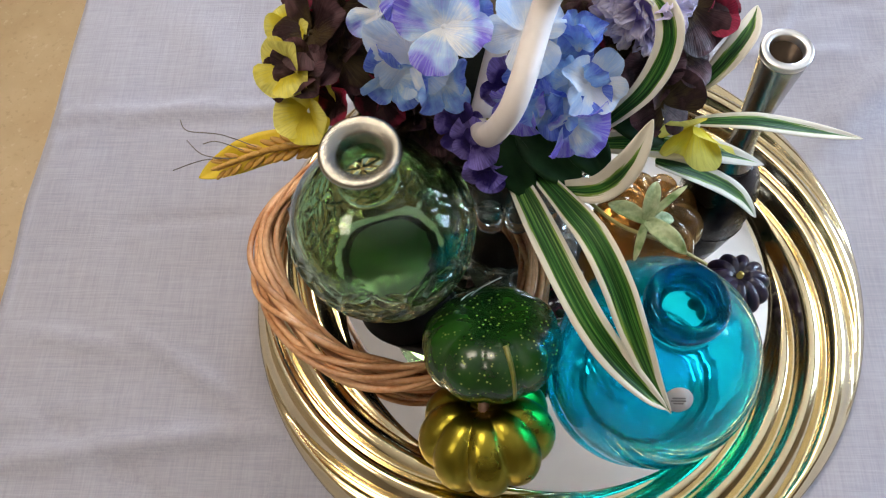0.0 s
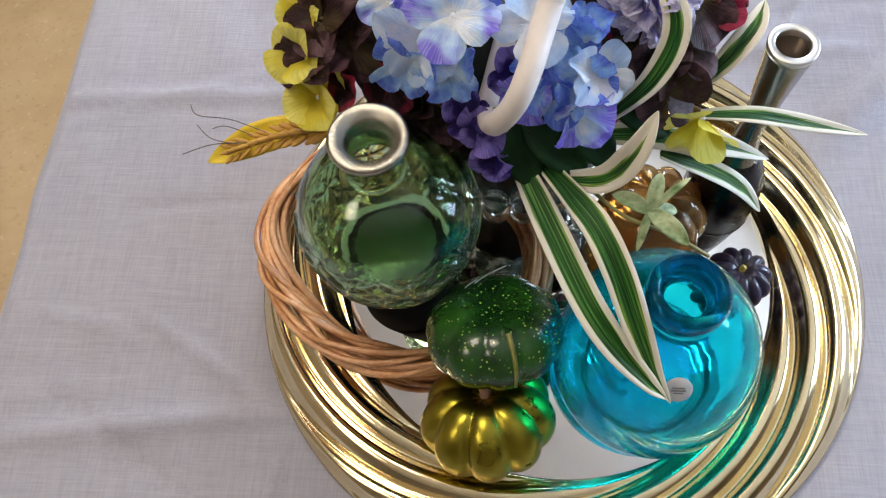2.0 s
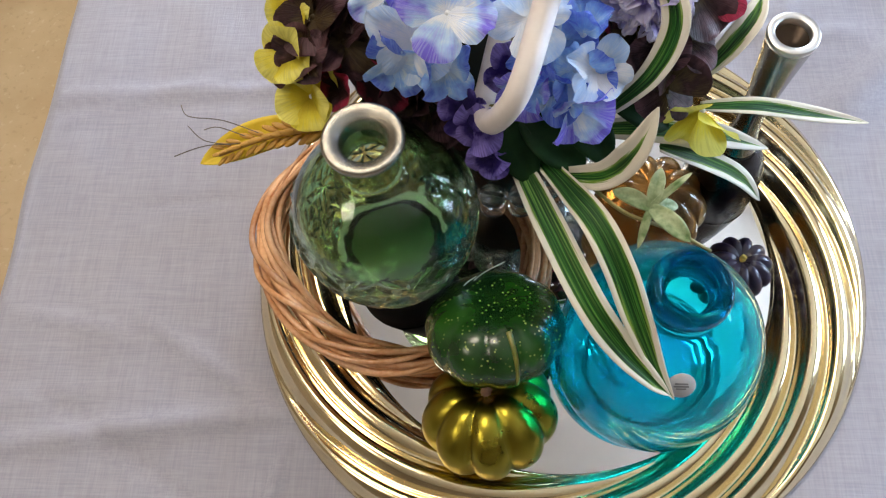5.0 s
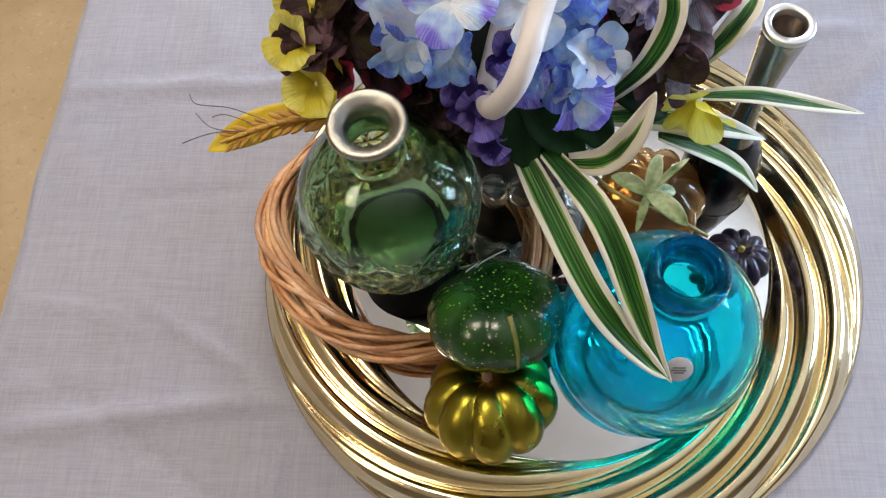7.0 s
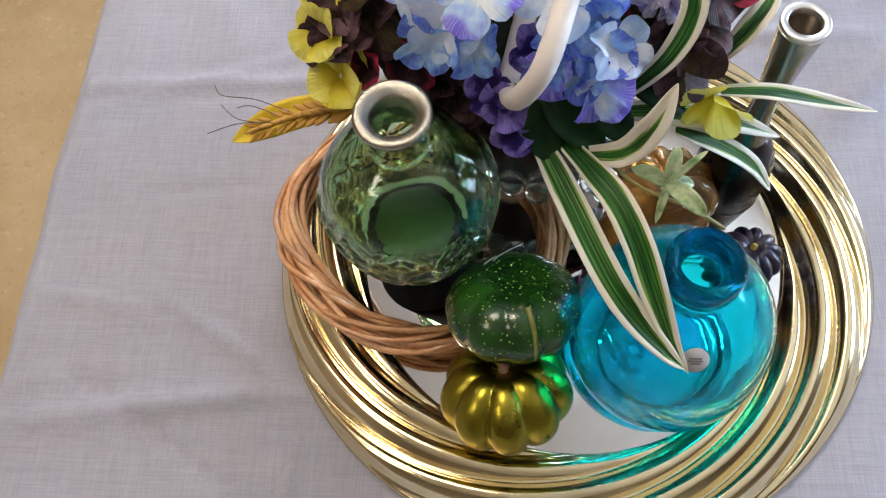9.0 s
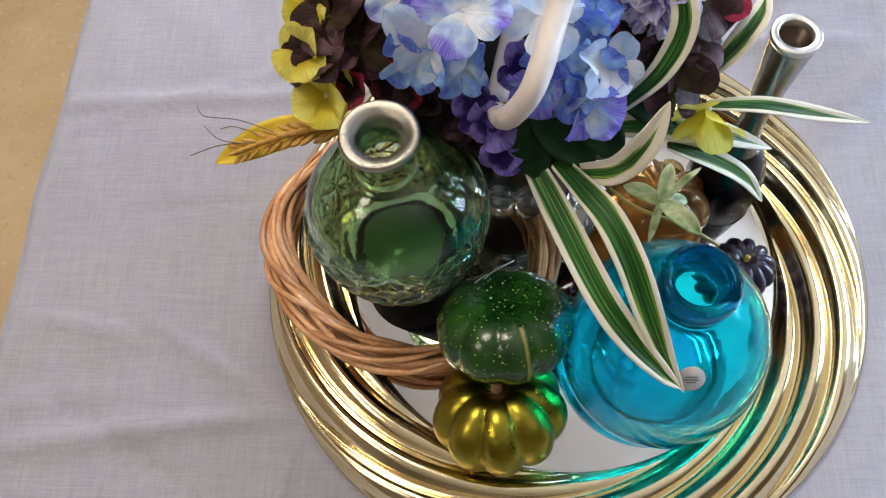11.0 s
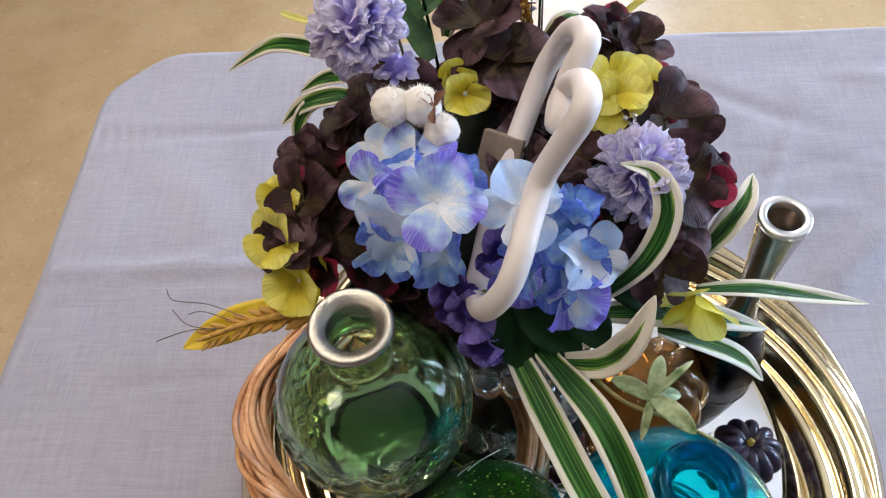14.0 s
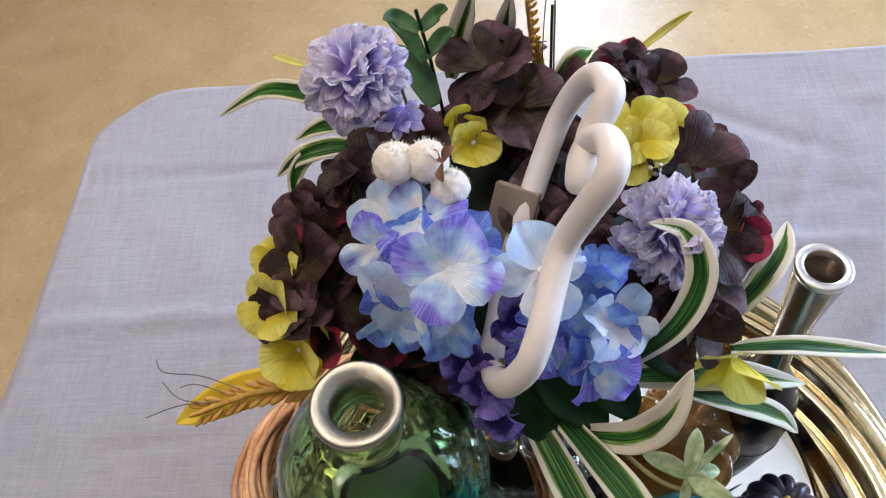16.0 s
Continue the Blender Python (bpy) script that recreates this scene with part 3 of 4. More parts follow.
def leaf_relief(a, r, z):
    """Ridges of overlapping leaf shapes pressed into the lower half of the bottle."""
    zone = max(0.0, min(1.0, (z - 0.006) / 0.006)) * max(0.0, min(1.0, (0.062 - z) / 0.004))
    u, v = a * 9 / (2 * math.pi), z / 0.032
    best = 9.0
    for du, dv in ((0, 0), (0.5, 0.5)):
        d = math.hypot((u + du) % 1 - 0.5, (v + dv) % 1 - 0.5)
        best = min(best, abs(d - 0.5))
    return r + zone * (0.0026 * math.exp(-(best / 0.050) ** 2) - 0.0005)


def make_bottle():
    bottle = thing("green_bottle", "round green pressed-glass bottle with a silver collar", "bottle", pose(BX, BY, PLATE + 0.070))
    outer = smooth_profile([(0.030, 0.0), (0.0380, 0.004), (0.0450, 0.017), (0.0495, 0.035), (0.0502, 0.052), (0.0455, 0.070), (0.0330, 0.0855), (0.0185, 0.0945), (0.0150, 0.101), (0.0152, 0.120)], 18)
    inner = [(max(p.x - 0.0028, 0.0005), max(p.y, 0.004)) for p in reversed(outer)]
    wall = sorted((p.y, p.x) for p in outer)

    def relief(a, r, z):
        full = float(np.interp(z, [w[0] for w in wall], [w[1] for w in wall]))
        return (leaf_relief(a, r, z) if 0.006 < z < 0.062 and r > full - 0.001 else r), z

    prof = [(0.0006, 0.0025), (0.022, 0.0025), (0.026, 0.0), *[(p.x, p.y) for p in outer], *inner, (0.0006, 0.004)]
    part("body", lathe("body", prof, M["green_glass"], 468, relief), bottle, "green glass with pressed leaf pattern")
    col = smooth_profile([(0.0112, 0.114), (0.0110, 0.1200), (0.0116, 0.1226), (0.0136, 0.1244), (0.0163, 0.1258), (0.0188, 0.1260), (0.0201, 0.1243), (0.0196, 0.1215), (0.0166, 0.1195), (0.0156, 0.114), (0.0112, 0.114)], 4)
    part("collar", lathe("collar", [(p.x, p.y) for p in col], M["pewter"], 72, None, False), bottle, "sparkling silver metal collar")
    return bottle


make_bottle()

# ---- blue vase ----


def make_blue_vase():
    vase = thing("blue_vase", "squat turquoise glass vase with a narrow neck", "vase", pose(0.042, -0.083, PLATE))
    outer = smooth_profile([(0.043, 0.0), (0.0525, 0.003), (0.0588, 0.016), (0.0600, 0.040), (0.0572, 0.064), (0.0502, 0.085), (0.0390, 0.102), (0.0270, 0.114), (0.0190, 0.121), (0.0172, 0.127), (0.0185, 0.133), (0.0212, 0.137), (0.0203, 0.142)], 6)
    inner = [(p.x - 0.0035 - 0.0035 * max(0.0, min(1.0, (p.y - 0.118) / 0.012)), p.y) for p in reversed(outer) if p.y > 0.024]
    inner += [(0.0545, 0.0200), (0.0520, 0.0160), (0.0470, 0.0125), (0.0400, 0.0105)]
    prof = [(0.0006, 0.003), (0.036, 0.003), (0.040, 0.0), *[(p.x, p.y) for p in outer], (0.0180, 0.1440), *inner, (0.0006, 0.010)]
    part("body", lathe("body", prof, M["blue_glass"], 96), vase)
    m = pose(-0.0075, -0.0372, 0.1022) @ pose(0, 0, 0, 48, 0, -11)
    lab = part("sticker", lathe("sticker", [(0.0072, 0), (0.0074, 0.0003), (0.0072, 0.0006), (0.0004, 0.0007)], M["sticker"], 32), vase, "small round grey paper sticker", m @ pose(0, 0, 0.0012))
    for k, w in ((0.0012, 0.0066), (-0.0004, 0.0076), (-0.0019, 0.0050)):
        part("print_line", box("print_line", w, 0.0009, 0.0003, M["print"], 0), lab, "", pose(0, k, 0.0008))
    return vase


make_blue_vase()

# ---- pumpkins ----


def lobed(name, rx, rz, lobes, depth, dimple, mat, power=0.7, segs=120, rings=40, hollow=0.0, boxy=0.85):
    """A ribbed squat body with a hollow at top and foot; its foot is at z = 0."""
    prof = []
    for j in range(rings + 1):
        t = -math.pi / 2 + math.pi * j / rings
        r, z = rx * math.cos(t) ** boxy if abs(math.cos(t)) > 1e-6 else 0.0, rz * math.sin(t)
        z -= dimple * rz * math.copysign(math.exp(-(r / (rx * 0.30)) ** 2), z)
        prof.append((max(r, 0.0004), z))
    low = min(z for _, z in prof)
    prof = [(r, z - low) for r, z in prof]
    if hollow:
        prof = prof + [(max(r - hollow, 0.0003), rz * 0.9 + (z - rz * 0.9) * 0.88) for r, z in reversed(prof)]

    def rib(a, r, z):
        g = abs(math.sin(lobes * a / 2)) ** power
        return r * (1 - depth + depth * g + 0.015 * math.sin(2 * a + 1)), z + 0.25 * depth * rz * (g - 1) * (1 if z > rz else -1)

    return lathe(name, prof, mat, segs, rib)


def make_pumpkin(name, label, m, rx, rz, lobes, depth, mat, stem_mat, stem_r, stem_h, dimple=0.3, hollow=0.0, power=0.7, boxy=0.85):
    th = thing(name, label, "pumpkin", m, "ornamental pumpkins")
    part("body", lobed("body", rx, rz, lobes, depth, dimple, mat, power, hollow=hollow, boxy=boxy), th)
    top = 2 * rz * (1 - dimple * 0.9)
    if stem_mat:
        part("stem", tube("stem", [(0, 0, top - 0.004), (0.0006, 0.0004, top + stem_h * 0.4), (0.002, 0.001, top + stem_h)], stem_r, stem_mat, 9, False, lambda t: 1.35 - 0.55 * t), th, "short dry stem")
    return th


make_pumpkin("gold_pumpkin", "small ribbed pumpkin painted metallic olive gold", pose(-0.0625, -0.1175, PLATE + 0.011, -26, 0, 4), 0.0405, 0.0300, 9, 0.16, M["gold_paint"], M["stem_brown"], 0.0034, 0.010, 0.34, 0.0, 0.55)
make_pumpkin("plum_pumpkin", "tiny dark plum pumpkin with a mustard stem", pose(0.1135, -0.0345, PLATE, -6, 4, 10), 0.0222, 0.0150, 11, 0.20, M["purple_paint"], M["stem_yellow"], 0.0022, 0.005, 0.34)
make_pumpkin("amber_glass_pumpkin", "ribbed amber lustre glass pumpkin", pose(0.064, 0.013, PLATE), 0.0370, 0.031, 10, 0.13, M["amber_glass"], None, 0, 0, 0.22, 0.0032)
gourd = make_pumpkin("speckled_gourd", "glossy dark green speckled gourd with a gold stripe", pose(-0.0535, -0.0760, 0.0620, -30, 3, 0), 0.0402, 0.0222, 10, 0.050, M["gourd"], None, 0, 0, 0.18, 0.0, 0.7, 0.52)
line = []
for k in range(9):
    t = radians(62 - 11 * k)
    r = 0.0396 * math.cos(t) ** 0.52
    line.append((r * math.cos(radians(-82)), r * math.sin(radians(-82)), 0.0214 + 0.0219 * math.sin(t)))
part("gold_stripe", tube("gold_stripe", line, 0.0017, M["gourd_stripe"], 8, False, lambda t: 1.0 - 0.45 * t), gourd, "thin mustard gold stripe")
part("thread", tube("thread", [(-0.018, 0.012, 0.0375), (-0.004, 0.022, 0.043), (0.012, 0.030, 0.044)], 0.00035, M["thread"], 5), gourd, "thin grey hanging thread")
part("thread", tube("thread", [(-0.012, 0.010, 0.038), (-0.014, 0.016, 0.042), (-0.006, 0.022, 0.043)], 0.00030, M["thread"], 5), gourd, "thin grey hanging thread")

# ---- candle holder ----


def make_candle_holder():
    ch = thing("candle_holder", "slim smoked chrome taper candle holder", "candle holder", pose(0.1178, 0.0297, PLATE))
    foot = smooth_profile([(0.0005, 0.0), (0.0240, 0.0), (0.0250, 0.002), (0.0252, 0.026), (0.0236, 0.043), (0.0180, 0.058), (0.0125, 0.068)], 6)
    part("foot", lathe("foot", [(max(p.x, 0.0004), p.y) for p in foot] + [(0.0004, 0.068)], M["gunmetal"], 64), ch, "dark gunmetal bell foot")
    stem = smooth_profile([(0.0122, 0.068), (0.0095, 0.080), (0.0075, 0.098), (0.0085, 0.121), (0.0110, 0.153), (0.0130, 0.1725)], 6)
    part("stem", lathe("stem", [(p.x, p.y) for p in stem] + [(0.0102, 0.1725), (0.0102, 0.153), (0.0004, 0.152)], M["chrome"], 64), ch, "smoked chrome flared stem")
    # added lining; the shade in the candle hole is put into its dark brown
    part("socket", lathe("socket", [(0.0099, 0.1525), (0.0099, 0.1735), (0.0092, 0.1735), (0.0092, 0.1545), (0.0004, 0.1545)], M["socket"], 40, None, False), ch, "brownish metal socket lining, darkened for the hole's shade")
    lip = [(0.0090, 0.1710), (0.0090, 0.1750), (0.0093, 0.1756), (0.0128, 0.1756), (0.0133, 0.1752), (0.0134, 0.1738), (0.0131, 0.1718), (0.0090, 0.1710)]
    part("lip", lathe("lip", lip, M["chrome_lip"], 64, None, False), ch, "satin silver rim round the candle hole")
    return ch


make_candle_holder()

# ---- flower arrangement ----
CX, CY, CZ = -0.020, 0.075, 0.135
arr = thing("flower_arrangement", "silk flowers in a beaded glass bowl with white ceramic heart", "flowers", pose(-0.020, 0.080, PLATE))
BASE = Matrix.Translation((0.020, -0.080, -PLATE))  # world places inside the arrangement


def in_arr(name, me, label="", m=None, parent=None):
    if parent is None:
        return part(name, me, arr, label, BASE @ m if m is not None else BASE.copy())
    return part(name, me, parent, label, m)


bowl_out = smooth_profile([(0.028, 0.002), (0.030, 0.018), (0.035, 0.030), (0.049, 0.040), (0.055, 0.052), (0.055, 0.090), (0.050, 0.110)], 5)
prof = [(0.0005, 0.002)] + [(p.x, p.y) for p in bowl_out] + [(p.x - 0.003, max(p.y, 0.022)) for p in reversed(bowl_out)] + [(0.0005, 0.021)]
bowl = part("glass_bowl", lathe("glass_bowl", prof, M["clear_glass"], 64), arr, "clear glass bowl with a beaded foot")

# added fill; it puts the dark of reflected flowers inside the bowl
part("potting_fill", lathe("potting_fill", [(0.0006, 0.0245), (0.026, 0.0245), (0.031, 0.034), (0.0440, 0.042), (0.0495, 0.054), (0.0500, 0.090), (0.0006, 0.098)], M["fill"], 48), bowl, "added dark brown fill that darkens the glass bowl")


def ball(name, r, mat, segs=18, rings=12, squash=1.0, lump=0.0, seed=0):
    verts, faces = [], []
    for j in range(rings + 1):
        t = -math.pi / 2 + math.pi * j / rings
        for i in range(segs):
            a = 2 * math.pi * i / segs
            d = Vector((math.cos(t) * math.cos(a), math.cos(t) * math.sin(a), math.sin(t)))
            rr = r * (1 + lump * noise.noise(d * 2.6 + Vector((seed, 0, 0))))
            verts.append((d.x * rr, d.y * rr, d.z * rr * squash))
    for j in range(rings):
        for i in range(segs):
            k = (i + 1) % segs
            faces.append((j * segs + i, j * segs + k, (j + 1) * segs + k, (j + 1) * segs + i))
    return mesh_of(name, verts, faces, mat)


bead = ball("bead", 0.0088, M["clear_glass"])
for k in range(20):
    a = 2 * math.pi * k / 20
    part("bead", bead, bowl, "", pose(0.0575 * math.cos(a), 0.0575 * math.sin(a), 0.0460))
    part("bead", bead, bowl, "", pose(0.0590 * math.cos(a), 0.0590 * math.sin(a), 0.0630))
# added dark core; it stops light showing between the flowers
in_arr("foam_core", ball("foam_core", 0.074, M["core_dark"], 36, 24, 0.86, 0.35, 3), "added dark core that blocks light through the bunch", pose(-0.016, 0.094, 0.138))
board_x, board_y = Vector((0.0152, -0.0107, 0.0)).normalized(), Vector((0.019, 0.047, 0.060)).normalized()
board_z = board_x.cross(board_y).normalized()
board_m = Matrix((board_x, board_z.cross(board_x), board_z)).transposed().to_4x4()
board_m.translation = (-0.0310, 0.0540, 0.1950)
in_arr("backing_board", box("backing_board", 0.0210, 0.080, 0.006, M["foam"], 0.0008), "grey-brown board leaning among the flowers", board_m)

rng = random.Random(11)


def petal_mesh(name, length, width, mat, seed, ruffle=0.08, cup=0.25, notch=0.0, nu=9, nv=10):
    """A silk petal that grows along +y from the origin, cupped upwards (+z)."""
    r = random.Random(seed)
    p1, p2, p3 = r.uniform(0, 6.28), r.uniform(0, 6.28), r.uniform(-0.12, 0.12)
    verts, uvs, faces = [], [], []
    for j in range(nv + 1):
        v = (1 - math.cos(math.pi * j / nv)) / 2
        half = width / 2 * max(0.0, 1 - (2 * v - 1) ** 2) ** 0.46 * (0.40 + 0.60 * min(1.0, v / 0.55)) + width * 0.035 * (1 - v)
        for i in range(nu + 1):
            u = i / nu * 2 - 1
            x = half * u + p3 * length * v * v
            y = length * (v - notch * v ** 6 * (0.5 + 0.5 * math.cos(9 * u + p1)))
            s = 2 * x / width
            z = length * (cup * v * v * 0.8 + cup * 0.5 * s * s + ruffle * v * math.sin(3.2 * s + p1) + ruffle * 0.6 * v * math.sin(7 * s + p2) - (0.16 + cup * 0.5) * v ** 4)
            verts.append((x, y, z))
            uvs.append((0.5 + 0.5 * s, v))
    n = nu + 1
    for j in range(nv):
        for i in range(nu):
            faces.append((j * n + i, j * n + i + 1, (j + 1) * n + i + 1, (j + 1) * n + i))
    return mesh_of(name, verts, faces, mat, uvs)


PETALS = {k: [petal_mesh("petal", 1.0, (0.94 if k in ("blue", "azure", "pale") else 1.12) + 0.06 * s, M["p_" + k], 20 + s, {"violet": 0.13, "blue": 0.115, "azure": 0.13, "pale": 0.09, "dark": 0.05, "maroon": 0.05}.get(k, 0.035) + 0.014 * s, 0.05 + (0.10 if k in ("blue", "azure", "violet") else 0.08) * s) for s in range(5)] for k in ("blue", "azure", "pale", "violet", "dark", "maroon", "yellow")}
BUTTON = {k: ball("flower_centre", 0.0016, M["p_pale"] if k in ("yellow", "pale", "blue", "azure") else M["p_" + k], 10, 6) for k in PETALS}
COLOURS = {"blue": "pale blue hydrangea floret with periwinkle edges", "azure": "sky blue hydrangea floret", "pale": "whitish blue hydrangea floret", "violet": "deep violet ruffled floret", "dark": "dark plum-brown hydrangea floret", "maroon": "dark floret with crimson petal tips", "yellow": "lime yellow hydrangea floret"}


def floret(kind, x, y, z, size, face=None, spin=None, lift=None):
    """Four broad petals round a small centre. face: the way it looks (else out of the bunch and up);
    spin: turn of the first petal from the upward line; lift: how far the petals close, in degrees."""
    out = Vector((x - CX, y - CY, (z - CZ) * 1.1)).normalized()
    n = (out + Vector((-0.15, -0.35, 0.45)) + Vector([rng.uniform(-0.28, 0.28) for _ in range(3)])).normalized()
    turn_ = rng.uniform(0, 360)
    if face is not None:
        n = Vector(face).normalized()
    if spin is not None:
        turn_ = spin
    up = Vector((0, 0.84, 0.54))
    up = (up - n * up.dot(n)).normalized()
    m = Matrix((up.cross(n), up, n)).transposed().to_4x4()
    m.translation = (x, y, z)
    flower = in_arr("floret", BUTTON[kind], COLOURS[kind], m @ Matrix.Rotation(radians(turn_), 4, "Z"))
    for k in range(4):
        s = size * (rng.uniform(0.92, 1.12) if face is not None else rng.uniform(0.95, 1.28))
        tilt = rng.uniform(-24, 52) if lift is None else lift + rng.uniform(-12, 12)
        t = Matrix.Rotation(k * math.pi / 2 + rng.uniform(-0.18, 0.18), 4, "Z") @ pose(0, 0.0006, 0.0005 * k, tilt, rng.uniform(-20, 20), 0) @ Matrix.Scale(s, 4)
        part("petal", rng.choice(PETALS[kind]), flower, "", t)
    return flower


def blade(pts, width, mat):
    """A long strap leaf with a shallow fold, along a smooth line."""
    line = smooth_profile(pts, 10)
    n, nu = len(line), 8
    verts, uvs, faces = [], [], []
    for j, q in enumerate(line):
        v = j / (n - 1)
        d = (line[min(j + 1, n - 1)] - line[max(j - 1, 0)]).normalized()
        view = Vector((-0.075, -0.20, 0.52)) - q
        flat = (view.normalized() + Vector((0, 0, 0.5))).normalized()
        side = d.cross(flat).normalized()
        up = side.cross(d).normalized()
        half = width / 2 * (0.45 + 0.55 * math.sin(math.pi * min(0.5, v * 1.1))) * (1 if v < 0.55 else max(0.02, 1 - ((v - 0.55) / 0.45) ** 1.7))
        for i in range(nu + 1):
            u = i / nu * 2 - 1
            verts.append(q + side * half * u + up * (half * (0.30 * abs(u) + 0.05 * math.sin(5 * u + 7 * v))))
            uvs.append((i / nu, v))
    m = nu + 1
    for j in range(n - 1):
        for i in range(nu):
            faces.append((j * m + i, j * m + i + 1, (j + 1) * m + i + 1, (j + 1) * m + i))
    names = {"variegated": "green and cream variegated blade", "cream_variegated": "green blade with broad cream margins", "pale_variegated": "mostly cream blade with a green middle", "pale_yellow": "thin pale yellow blade", "gold_leaf": "golden yellow leaf behind the wheat", "green": "deep green leaf", "mid_green": "mid green leaf with paler patches", "sprig": "pale green sprig leaf"}
    ob = in_arr("leaf", mesh_of("leaf", verts, faces, M[mat], uvs), names[mat])
    sol = ob.modifiers.new("thickness", "SOLIDIFY")
    sol.thickness = 0.0004
    return ob


def carnation(x, y, z, size, n, seed, flat=0.9):
    """A dense ball of many small toothed petals."""
    r = random.Random(seed)
    pet = [petal_mesh("petal", 1.0, 0.74, M["p_lavender"], 60 + s, 0.08, 0.20, 0.24, 11, 8) for s in range(4)]
    out = (Vector((x - CX, y - CY, z - CZ)).normalized() + Vector((-0.1, -0.7, 0.7))).normalized()
    m = Matrix.Translation((x, y, z)) @ out.to_track_quat("Z", "Y").to_matrix().to_4x4()
    fl = in_arr("carnation", ball("flower_centre", size * 0.46, M["p_lavender"], 14, 9), "ruffled lavender carnation", m)
    for k in range(n):
        f = (k + 0.5) / n
        el, az = math.acos(1 - 1.2 * f), k * 2.399963 + r.uniform(-0.3, 0.3)
        d = Vector((math.sin(el) * math.cos(az), math.sin(el) * math.sin(az), math.cos(el) * flat))
        lean = (d + Vector([r.uniform(-0.38, 0.38) for _ in range(3)]) + Vector((math.cos(az), math.sin(az), 0)) * 0.20).normalized()
        q = lean.to_track_quat("Y", "Z").to_matrix().to_4x4()
        part("petal", pet[k % 4], fl, "", Matrix.Translation(d * size * 0.40) @ q @ Matrix.Rotation(r.uniform(-0.9, 0.9), 4, "Y") @ Matrix.Scale(size * r.uniform(0.46, 0.66), 4))
    return fl


floret("blue", -0.0560, 0.0240, 0.2470, 0.0215, (-0.06, -0.55, 0.83), -25, 20)
floret("blue", -0.0630, 0.0550, 0.2400, 0.0205, (-0.06, -0.25, 1.03), 30, 14)
floret("pale", -0.0720, 0.0290, 0.2270, 0.0215, (-0.4, -1, 0.5), 35, 14)
floret("blue", -0.0830, 0.0530, 0.2300, 0.0165, (-0.76, -0.55, 0.73), 10, 28)
floret("azure", -0.0810, 0.0280, 0.2140, 0.0180, (-0.3, -0.9, 0.3), 0, 20)
floret("azure", -0.0600, 0.0200, 0.2160, 0.0175, (0.1, -0.9, 0.35), 40, 35)
floret("pale", -0.0750, 0.0730, 0.2260, 0.0170, (-0.3, -0.2, 0.9), 0, 15)
floret("azure", -0.0460, 0.0490, 0.2280, 0.0160, (0.4, -0.3, 0.8), 60, 20)
floret("azure", -0.0600, 0.0460, 0.2260, 0.0180, (-0.06, -0.55, 0.83), 15, 25)
floret("azure", -0.0670, 0.0510, 0.2280, 0.0170, (-0.06, -0.55, 0.83), 60, 25)
floret("pale", -0.0210, 0.0190, 0.2420, 0.0195, (-0.06, -0.55, 0.83), 8, 8)
floret("azure", -0.0020, 0.0060, 0.2160, 0.0180, (0.1, -0.7, 0.6), 45, 38)
floret("pale", 0.0050, 0.0020, 0.2200, 0.0170, (0.45, -0.6, 0.6), -40, 14)
floret("azure", -0.0110, 0.0050, 0.2080, 0.0185, (-0.1, -0.85, 0.4), 10, 42)
floret("blue", -0.0030, -0.0030, 0.2000, 0.0185, (0.1, -0.95, 0.1), 45, 28)
floret("azure", 0.0030, 0.0160, 0.2280, 0.0170, (0, 0.1, 0.9), 0, 58)
floret("blue", -0.0240, 0.0100, 0.2040, 0.0165, (-0.4, -0.8, 0.4), 20, 30)
floret("azure", -0.0140, 0.0180, 0.2120, 0.0170, (-0.06, -0.55, 0.83), 0, 25)
floret("azure", -0.0050, 0.0200, 0.2140, 0.0170, (-0.06, -0.55, 0.83), 40, 30)
floret("violet", -0.0270, 0.0180, 0.2080, 0.0150, (-0.3, -0.7, 0.6), 20, 20)
floret("violet", -0.0546, 0.0063, 0.1970, 0.0120)
floret("violet", -0.0480, -0.0007, 0.1930, 0.0120)
floret("violet", -0.0433, -0.0078, 0.1770, 0.0110)
floret("dark", -0.1184, 0.0650, 0.2110, 0.0187)
floret("dark", -0.1300, 0.0530, 0.1950, 0.0165)
floret("dark", -0.1020, 0.0735, 0.2150, 0.0187)
floret("dark", -0.1051, 0.0922, 0.2140, 0.0154)
floret("dark", -0.0885, 0.1009, 0.2220, 0.0143)
floret("dark", -0.0942, 0.0960, 0.2170, 0.0154)
floret("dark", -0.1060, 0.0519, 0.2050, 0.0165)
floret("dark", -0.0849, 0.1055, 0.2210, 0.0198)
floret("dark", -0.0580, 0.1134, 0.2210, 0.0187)
floret("dark", -0.0708, 0.1244, 0.2230, 0.0165)
floret("dark", -0.0848, 0.1226, 0.2150, 0.0154)
floret("maroon", -0.1115, 0.0375, 0.1870, 0.0127)
floret("maroon", -0.0907, 0.0375, 0.1870, 0.0135)
floret("maroon", -0.1055, 0.0891, 0.2130, 0.0143)
floret("yellow", -0.1280, 0.0740, 0.2050, 0.0135, (-0.5, -0.3, 0.8), 10, 25)
floret("yellow", -0.1330, 0.0540, 0.2010, 0.0155, (-0.5, -0.4, 0.75), 35, 26)
floret("dark", 0.0730, 0.0710, 0.2220, 0.0165, (0.3, -0.4, 0.85), 20, 12)
floret("dark", 0.0620, 0.1190, 0.2280, 0.0165, (0.2, -0.3, 0.9), 40, 30)
floret("maroon", 0.0780, 0.0430, 0.2080, 0.0125, (0.6, -0.4, 0.7), 10, 20)
floret("dark", -0.1180, 0.0920, 0.2120, 0.0140, (-0.4, -0.3, 0.85), 30, 25)
